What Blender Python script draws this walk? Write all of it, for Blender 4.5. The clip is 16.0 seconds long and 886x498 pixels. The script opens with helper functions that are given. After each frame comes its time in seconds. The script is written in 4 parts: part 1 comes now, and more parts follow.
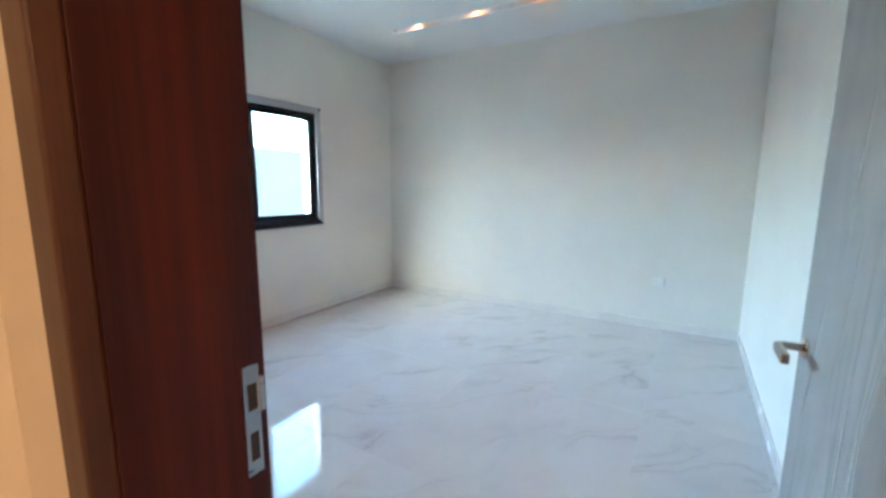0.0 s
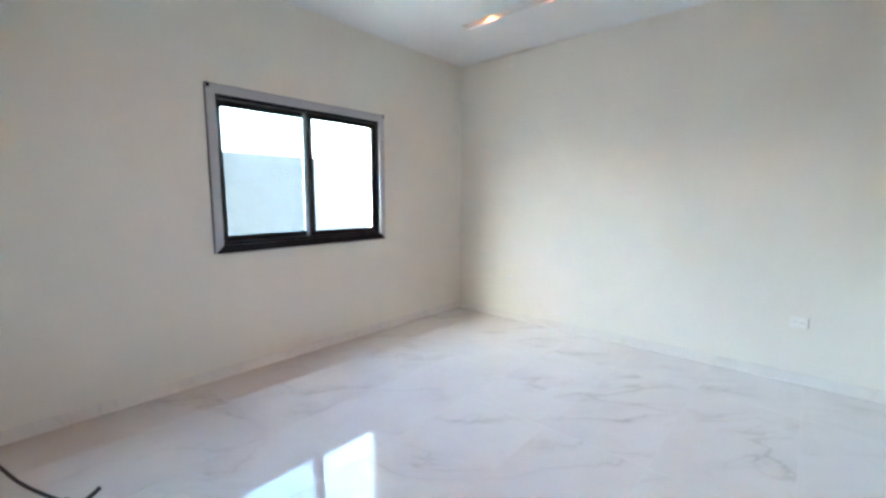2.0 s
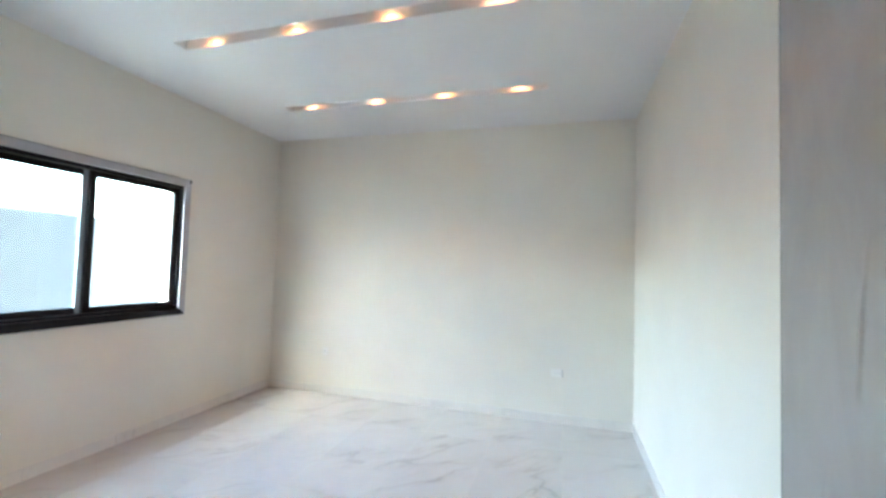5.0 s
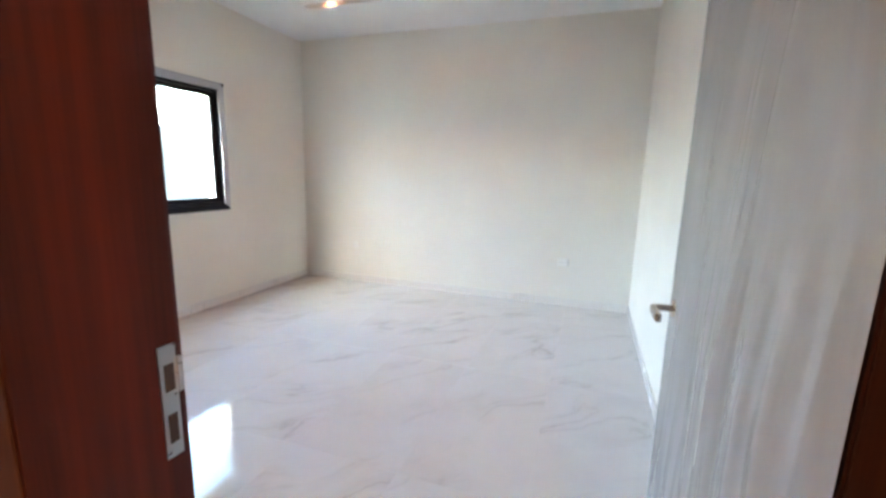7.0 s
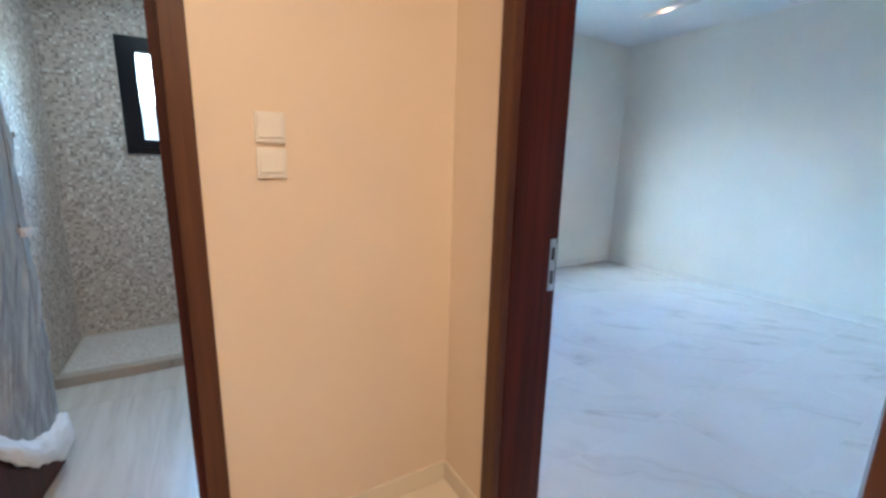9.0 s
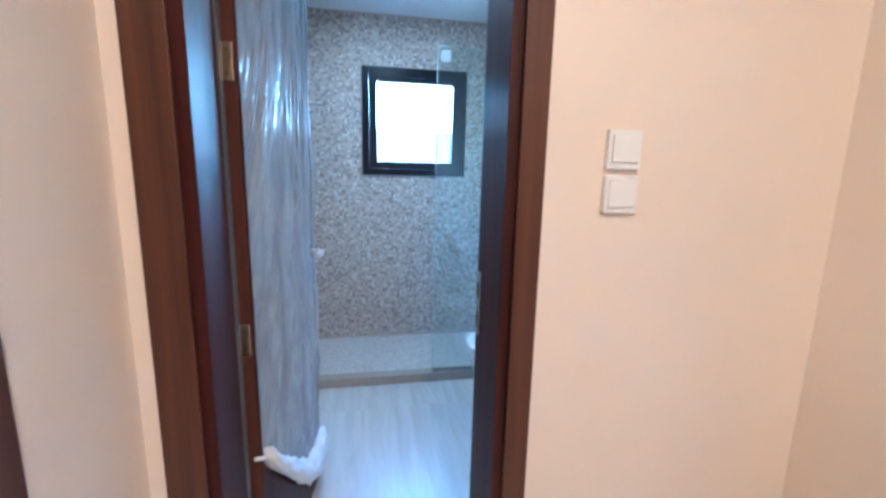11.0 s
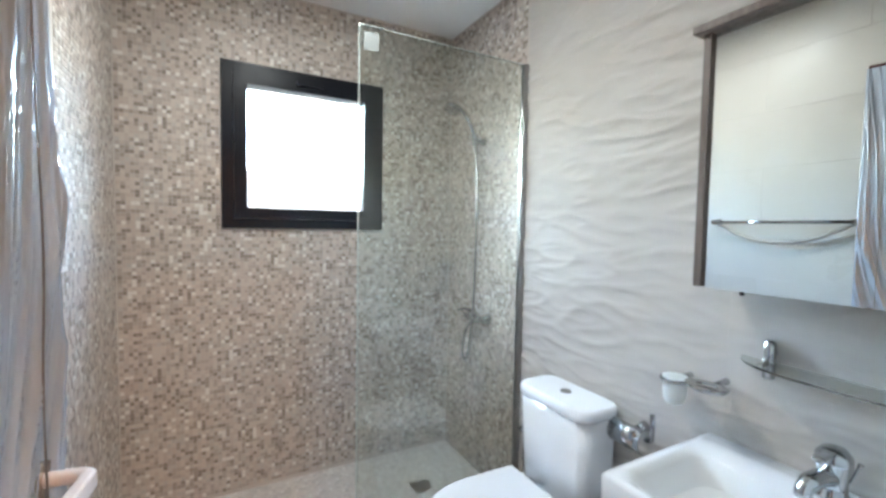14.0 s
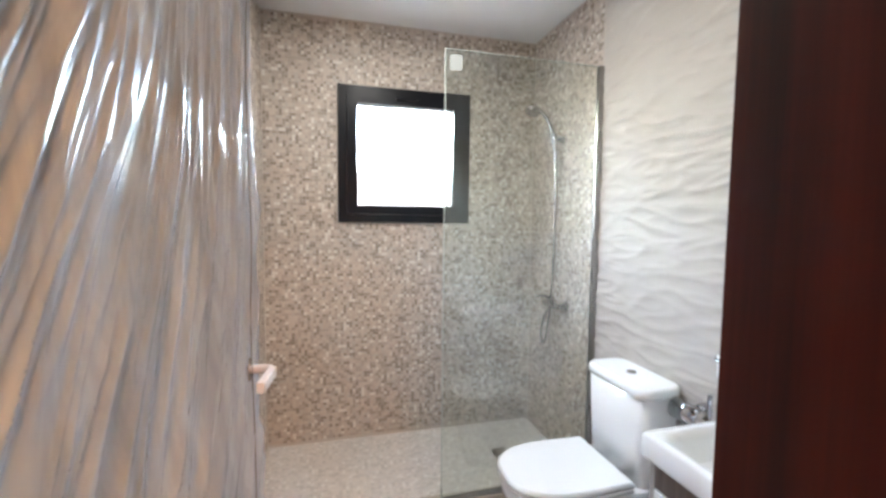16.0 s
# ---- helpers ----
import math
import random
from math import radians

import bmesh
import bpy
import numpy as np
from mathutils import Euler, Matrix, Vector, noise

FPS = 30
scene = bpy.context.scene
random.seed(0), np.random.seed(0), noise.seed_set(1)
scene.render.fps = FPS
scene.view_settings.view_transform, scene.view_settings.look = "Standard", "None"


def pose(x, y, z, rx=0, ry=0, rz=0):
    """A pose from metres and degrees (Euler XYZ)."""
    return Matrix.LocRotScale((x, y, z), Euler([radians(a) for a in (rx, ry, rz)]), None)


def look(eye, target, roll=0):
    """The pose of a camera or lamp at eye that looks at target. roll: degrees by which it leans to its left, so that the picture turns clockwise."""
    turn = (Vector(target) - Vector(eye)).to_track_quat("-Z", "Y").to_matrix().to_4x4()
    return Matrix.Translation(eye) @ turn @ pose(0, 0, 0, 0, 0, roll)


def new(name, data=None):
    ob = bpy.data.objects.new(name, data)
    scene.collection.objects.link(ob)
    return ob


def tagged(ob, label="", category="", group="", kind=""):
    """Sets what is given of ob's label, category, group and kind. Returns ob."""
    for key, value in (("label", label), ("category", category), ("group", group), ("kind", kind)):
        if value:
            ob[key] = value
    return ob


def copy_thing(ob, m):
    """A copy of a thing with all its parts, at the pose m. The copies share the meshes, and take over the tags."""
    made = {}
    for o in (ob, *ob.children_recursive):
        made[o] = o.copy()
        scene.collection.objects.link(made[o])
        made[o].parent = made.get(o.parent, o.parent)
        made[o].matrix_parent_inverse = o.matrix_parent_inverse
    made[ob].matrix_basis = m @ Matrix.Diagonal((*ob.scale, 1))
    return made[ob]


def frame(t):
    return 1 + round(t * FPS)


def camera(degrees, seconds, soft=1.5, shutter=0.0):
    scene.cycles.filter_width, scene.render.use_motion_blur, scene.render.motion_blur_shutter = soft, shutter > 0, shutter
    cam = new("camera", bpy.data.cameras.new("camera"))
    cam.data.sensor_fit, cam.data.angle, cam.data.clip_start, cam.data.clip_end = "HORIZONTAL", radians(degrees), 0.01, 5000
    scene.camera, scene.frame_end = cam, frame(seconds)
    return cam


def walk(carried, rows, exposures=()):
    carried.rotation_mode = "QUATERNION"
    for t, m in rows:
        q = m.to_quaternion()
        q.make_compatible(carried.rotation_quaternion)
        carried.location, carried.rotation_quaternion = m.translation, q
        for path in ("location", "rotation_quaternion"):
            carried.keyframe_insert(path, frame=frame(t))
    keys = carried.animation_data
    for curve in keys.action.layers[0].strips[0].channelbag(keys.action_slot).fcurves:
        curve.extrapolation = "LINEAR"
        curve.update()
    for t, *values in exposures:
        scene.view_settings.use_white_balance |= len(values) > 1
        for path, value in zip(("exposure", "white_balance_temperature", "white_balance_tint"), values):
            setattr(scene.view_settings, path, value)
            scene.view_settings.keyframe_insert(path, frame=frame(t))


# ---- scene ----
cam = camera(93.5, 16.0, soft=3.0)
PATH = [
    (0, (0.574, -0.199, 1.427), (-0.432, 1.503, 1.125), 0.3),
    (0.5, (0.434, -0.041, 1.432), (-0.239, 1.816, 1.122), 0.0),
    (1, (0.375, 0.158, 1.427), (-0.412, 1.971, 1.121), -0.0),
    (1.5, (0.313, 0.248, 1.443), (-0.76, 1.909, 1.146), 0.2),
    (2, (0.37, 0.302, 1.428), (-0.947, 1.786, 1.178), 0.2),
    (2.5, (0.31, 0.26, 1.454), (-1.057, 1.71, 1.28), 0.4),
    (3, (0.324, 0.279, 1.485), (-0.986, 1.789, 1.45), 0.7),
    (3.5, (0.341, 0.271, 1.501), (-0.799, 1.91, 1.613), 0.9),
    (4, (0.402, 0.251, 1.525), (-0.515, 2.016, 1.732), 1.2),
    (4.2, (0.406, 0.209, 1.525), (-0.401, 2.025, 1.749), 1.1),
    (6.3, (0.47, -0.051, 1.422), (0.011, 1.879, 1.168), 1.4),
    (6.5, (0.496, -0.092, 1.418), (-0.011, 1.821, 1.127), 1.6),
    (7, (0.588, -0.243, 1.412), (-0.061, 1.615, 1.056), 1.4),
    (7.5, (0.675, -0.394, 1.412), (-0.154, 1.388, 1.038), 1.5),
    (8, (0.761, -0.578, 1.412), (-0.312, 1.066, 1.029), 1.3),
    (8.5, (0.862, -0.762, 1.411), (-0.49, 0.657, 1.012), 1.4),
    (9, (1.02, -0.866, 1.396), (-0.666, 0.132, 0.988), 1.3),
    (9.5, (1.084, -0.997, 1.414), (-0.796, -0.457, 0.996), 0.9),
    (9.7, (1.062, -1.037, 1.422), (-0.854, -0.649, 0.999), 1.0),
    (11.8, (0.072, -1.366, 1.413), (-1.861, -0.936, 1.137), 1.7),
    (12, (-0.047, -1.387, 1.409), (-1.958, -0.869, 1.131), 1.6),
    (12.5, (-0.282, -1.421, 1.421), (-2.132, -0.712, 1.148), 1.9),
    (13, (-0.409, -1.41, 1.414), (-2.203, -0.562, 1.162), 2.0),
    (13.5, (-0.515, -1.347, 1.408), (-2.272, -0.413, 1.207), 1.8),
    (14, (-0.547, -1.287, 1.423), (-2.308, -0.343, 1.323), 1.0),
    (14.5, (-0.508, -1.269, 1.476), (-2.301, -0.384, 1.542), -0.8),
    (15, (-0.441, -1.298, 1.506), (-2.279, -0.52, 1.646), -1.8),
    (15.5, (-0.366, -1.316, 1.48), (-2.252, -0.648, 1.494), -0.9),
    (16, (-0.272, -1.309, 1.422), (-2.201, -0.799, 1.286), 0.6),
]
EXPOSURES = [
    (0.0, 6.78, 6100, -8), (1.0, 6.93, 6700, -4), (2.0, 7.03, 6900, 0), (4.2, 7.08, 6900, -2), (6.5, 6.93, 7470, 3), (7.5, 7.08, 7170, 4),
    (8.0, 6.88, 6750, 0), (8.5, 6.86, 5500, -8), (9.0, 6.82, 5200, -9), (9.5, 6.83, 5650, 1), (11.8, 7.4, 3480, -10), (12.2, 7.35, 3620, -10),
    (13.0, 7.23, 4800, -4), (13.5, 7.28, 5800, -1), (14.0, 7.33, 6450, 3), (15.3, 7.33, 6900, 6), (16.0, 7.53, 7000, 8),
]
walk(cam, [(t, look(eye, target, roll)) for t, eye, target, roll in PATH], EXPOSURES)

# ---- daylight ----
world = bpy.data.worlds.new("sky")
scene.world = world
world.use_nodes = True
sky = world.node_tree.nodes.new("ShaderNodeTexSky")
sky.sky_type, sky.sun_disc = "NISHITA", False
sky.sun_elevation, sky.sun_rotation = radians(42), radians(178)
sky.air_density, sky.dust_density = 1.3, 5.5
sky.ozone_density = 4.5
back = world.node_tree.nodes["Background"]
world.node_tree.links.new(sky.outputs[0], back.inputs[0])
back.inputs[1].default_value = 0.15
sun_data = bpy.data.lights.new("sun", "SUN")
sun_data.energy, sun_data.angle, sun_data.color = 2.0, radians(0.5), (1.0, 0.95, 0.87)
sun = new("sun", sun_data)
sun.matrix_world = look((0.21, -5.95, 5.35), (0, 0, 0))


def downlight(name, place, watts, colour, size=0.09):
    """A small round ceiling lamp that shines downwards."""
    data = bpy.data.lights.new(name, "AREA")
    data.shape, data.size, data.energy, data.color = "DISK", size, watts, colour
    new(name, data).location = place


# guides for the sky's light at the two windows; they add no light of their own
for name, place, wide, high in (("window_guide", (-3.245, 2.335, 1.61), 1.58, 1.15), ("window_guide", (-3.245, -0.868, 1.815), 0.765, 0.76)):
    data = bpy.data.lights.new(name, "AREA")
    data.shape, data.size, data.size_y = "RECTANGLE", wide, high
    data.cycles.is_portal = True
    new(name, data).matrix_world = pose(*place, 90, 0, -90)

CEIL_BATH = 2.6
WARM = (1.0, 0.33, 0.13)
HALL_WARM = (1.0, 0.62, 0.385)
SLOT_ROWS = (1.12, 2.32, 3.52)
SLOT_LAMPS = (-1.97, -1.30, -0.635, 0.03)
for sy in SLOT_ROWS:
    for sx in SLOT_LAMPS:
        data = bpy.data.lights.new("slot_spot", "SPOT")
        data.energy, data.color, data.shadow_soft_size = 0.045, WARM, 0.012
        data.spot_size, data.spot_blend = radians(132), 0.5
        new("slot_spot", data).location = (sx, sy, 3.074)
downlight("hall_spot", (1.05, -1.0, 2.684), 0.215, HALL_WARM)
downlight("hall_spot", (1.65, -0.6, 2.684), 0.125, HALL_WARM)

downlight("bath_light", (-1.85, -1.05, CEIL_BATH - 0.036), 0.115, (0.98, 0.98, 1.0))


# ---- materials ----
class Nodes:
    """A small builder for one node material."""

    def __init__(self, name):
        self.m = bpy.data.materials.new(name)
        self.m.use_nodes = True
        self.t = self.m.node_tree
        self.b = self.t.nodes["Principled BSDF"]
        self.geo = self.t.nodes.new("ShaderNodeNewGeometry")
        self.info = self.t.nodes.new("ShaderNodeObjectInfo")
        self.pos = self.geo.outputs["Position"]

    def link(self, a, b):
        self.t.links.new(a, b)

    def math(self, op, a, b=0.0, c=0.0):
        n = self.t.nodes.new("ShaderNodeMath")
        n.operation = op
        for i, v in enumerate((a, b, c)):
            if isinstance(v, (int, float)):
                n.inputs[i].default_value = v
            else:
                self.link(v, n.inputs[i])
        return n.outputs[0]

    def vec(self, op, a, b):
        n = self.t.nodes.new("ShaderNodeVectorMath")
        n.operation = op
        for i, v in enumerate((a, b)):
            if isinstance(v, tuple):
                n.inputs[i].default_value = v
            else:
                self.link(v, n.inputs[i])
        return n.outputs[0]

    def scaled(self, x, y, z, shift=None):
        v = self.vec("MULTIPLY", self.pos, (x, y, z))
        return self.vec("ADD", v, shift) if shift is not None else v

    def noise(self, v, scale, detail=4.0, rough=0.55, distort=0.0):
        n = self.t.nodes.new("ShaderNodeTexNoise")
        n.inputs["Scale"].default_value, n.inputs["Detail"].default_value = scale, detail
        n.inputs["Roughness"].default_value, n.inputs["Distortion"].default_value = rough, distort
        self.link(v, n.inputs["Vector"])
        return n.outputs["Fac"]

    def ramp(self, f, *stops, step=False):
        n = self.t.nodes.new("ShaderNodeValToRGB")
        r = n.color_ramp
        r.interpolation = "CONSTANT" if step else "LINEAR"
        while len(r.elements) < len(stops):
            r.elements.new(0.5)
        for e, (p, c) in zip(r.elements, stops):
            e.position, e.color = p, (*c, 1) if isinstance(c, tuple) else (c, c, c, 1)
        self.link(f, n.inputs[0])
        return n.outputs[0]

    def mix(self, f, a, b, mode="MIX"):
        n = self.t.nodes.new("ShaderNodeMix")
        n.data_type, n.blend_type = "RGBA", mode
        for s, v in ((n.inputs[0], f), (n.inputs[6], a), (n.inputs[7], b)):
            if isinstance(v, (int, float)):
                s.default_value = v
            elif isinstance(v, tuple):
                s.default_value = (*v, 1)
            else:
                self.link(v, s)
        return n.outputs[2]

    def bump(self, h, strength, dist):
        n = self.t.nodes.new("ShaderNodeBump")
        n.inputs["Strength"].default_value, n.inputs["Distance"].default_value = strength, dist
        self.link(h, n.inputs["Height"])
        self.link(n.outputs[0], self.b.inputs["Normal"])
        return n.outputs[0]

    def set(self, **kw):
        for k, v in kw.items():
            s = self.b.inputs[k.replace("_", " ")]
            if isinstance(v, tuple):
                s.default_value = (*v, 1)
            elif isinstance(v, (int, float)):
                s.default_value = v
            else:
                self.link(v, s)
        return self


def paint(name, colour, rough=0.55, stain=0.06, relief=0.25):
    n = Nodes(name)
    big = n.noise(n.pos, 0.9, 3)
    small = n.noise(n.pos, 60, 5)
    dark = tuple(c * (1 - stain) for c in colour)
    c = n.mix(n.ramp(big, (0.35, 0.0), (0.65, 1.0)), dark, colour)
    c = n.mix(n.math("MULTIPLY", small, 0.12), c, tuple(x * 0.86 for x in colour))
    n.set(Base_Color=c, Roughness=n.ramp(n.noise(n.pos, 3, 4), (0.3, rough - 0.06), (0.7, rough + 0.06)))
    n.bump(n.noise(n.pos, 140, 6, 0.6), relief, 0.0015)
    return n.m


def wood(name, dark, light, rough=0.28, grain=(30, 30, 1.1), spec=0.4):
    n = Nodes(name)
    g = n.noise(n.scaled(*grain), 1.0, 3, 0.5)
    fine = n.noise(n.scaled(grain[0] * 7, grain[1] * 7, 4), 1.0, 3)
    f = n.math("ADD", n.math("MULTIPLY", g, 0.75), n.math("MULTIPLY", fine, 0.25))
    c = n.ramp(f, (0.30, dark), (0.70, light))
    n.set(Base_Color=c, Roughness=n.math("ADD", n.math("MULTIPLY", fine, 0.08), rough), Specular_IOR_Level=spec)
    n.bump(fine, 0.08, 0.0006)
    return n.m


def metal(name, colour, rough):
    n = Nodes(name)
    n.set(Base_Color=colour, Metallic=1.0, Roughness=n.ramp(n.noise(n.pos, 45, 4), (0.3, max(0.02, rough - 0.04)), (0.7, rough + 0.06)))
    return n.m


def plain(name, colour, rough, speck=0.08, scale=40, **more):
    n = Nodes(name)
    f = n.noise(n.pos, scale, 4)
    n.set(Base_Color=n.mix(n.math("MULTIPLY", f, speck * 2), colour, tuple(c * 0.7 for c in colour)),
          Roughness=n.ramp(n.noise(n.pos, scale * 0.3, 3), (0.3, max(0.03, rough - 0.05)), (0.7, rough + 0.05)), **more)
    return n.m


def marble(name, base, vein, soft, rough=0.09):
    """Polished porcelain with thin grey veins, another stretch of stone on each tile."""
    n = Nodes(name)
    shift = n.vec("MULTIPLY", n.info.outputs["Random"], (31.0, 17.0, 7.0))
    p = n.vec("ADD", n.pos, shift)
    warp = n.t.nodes.new("ShaderNodeTexNoise")
    warp.inputs["Scale"].default_value, warp.inputs["Detail"].default_value = 1.6, 5
    n.link(p, warp.inputs["Vector"])
    w = n.vec("ADD", p, n.vec("MULTIPLY", warp.outputs["Color"], (0.55, 0.55, 0.0)))
    rot = n.t.nodes.new("ShaderNodeMapping")
    rot.inputs["Rotation"].default_value = (0, 0, radians(-43))
    n.link(w, rot.inputs["Vector"])
    a = n.noise(n.vec("MULTIPLY", rot.outputs[0], (0.42, 2.1, 1.0)), 1.15, 5, 0.5)
    ridge = n.math("ABSOLUTE", n.math("SUBTRACT", a, 0.5))
    thin = n.ramp(ridge, (0.0, 1.0), (0.010, 0.32), (0.055, 0.0))
    patch = n.ramp(n.noise(p, 1.5, 3), (0.42, 0.0), (0.66, 1.0))
    veins = n.math("MULTIPLY", thin, patch)
    cloud = n.ramp(n.noise(w, 2.2, 6, 0.6), (0.38, 0.0), (0.75, 1.0))
    c = n.mix(n.math("MULTIPLY", cloud, 0.5), base, soft)
    c = n.mix(n.math("MULTIPLY", veins, 0.45), c, vein)
    n.set(Base_Color=c, Roughness=n.ramp(n.noise(n.pos, 2.5, 5), (0.3, rough * 0.7), (0.75, rough * 1.6)), IOR=1.35)
    return n.m


def film(name, haze0, haze1, crease, ior, fine, tone):
    """Thin protective plastic: partly clear, milky along its folds, glossy."""
    n = Nodes(name)
    fold = n.noise(n.scaled(fine, fine, 1.6), 1.0, 5, 0.6, 1.2)
    normal = n.bump(n.noise(n.scaled(12, 12, 3), 1.0, 4, 0.5, 0.6), crease, 0.006)
    clear = n.t.nodes.new("ShaderNodeBsdfTransparent")
    milk = n.t.nodes.new("ShaderNodeBsdfDiffuse")
    milk.inputs["Color"].default_value = tone + (1,)
    body = n.t.nodes.new("ShaderNodeMixShader")
    n.link(n.ramp(fold, (0.32, haze0), (0.72, haze1)), body.inputs[0])
    n.link(clear.outputs[0], body.inputs[1])
    n.link(milk.outputs[0], body.inputs[2])
    shine = n.t.nodes.new("ShaderNodeBsdfGlossy")
    shine.inputs["Roughness"].default_value = 0.22
    edge = n.t.nodes.new("ShaderNodeFresnel")
    edge.inputs["IOR"].default_value = ior
    top = n.t.nodes.new("ShaderNodeMixShader")
    for x in (milk, shine, edge):
        n.link(normal, x.inputs["Normal"])
    n.link(edge.outputs[0], top.inputs[0])
    n.link(body.outputs[0], top.inputs[1])
    n.link(shine.outputs[0], top.inputs[2])
    n.link(top.outputs[0], n.t.nodes["Material Output"].inputs["Surface"])
    return n.m


def glass(name, colour, rough=0.0, ior=1.45):
    n = Nodes(name)
    n.set(Base_Color=colour, Roughness=rough, IOR=ior, Transmission_Weight=1.0)
    return n.m


def glow(name, colour, strength):
    n = Nodes(name)
    n.set(Base_Color=(0.8, 0.8, 0.8), Emission_Color=colour, Emission_Strength=strength)
    return n.m


def mosaic(name, lift=1.0):
    n = Nodes(name)
    r = n.geo.outputs["Random Per Island"]
    c = n.ramp(r, *[(p, tuple(x * lift + (1 - lift) * 0.7 for x in q)) for p, q in (
        (0.0, (0.24, 0.19, 0.155)), (0.11, (0.52, 0.44, 0.385)), (0.33, (0.43, 0.365, 0.32)), (0.52, (0.58, 0.51, 0.45)),
        (0.72, (0.34, 0.28, 0.24)), (0.84, (0.50, 0.46, 0.42)), (0.92, (0.74, 0.71, 0.66)))], step=True)
    c = n.mix(n.math("MULTIPLY", n.noise(n.pos, 90, 4), 0.22), c, (0.52, 0.46, 0.39))
    n.set(Base_Color=c, Roughness=n.ramp(n.noise(n.pos, 35, 3), (0.3, 0.4), (0.7, 0.6)))
    return n.m


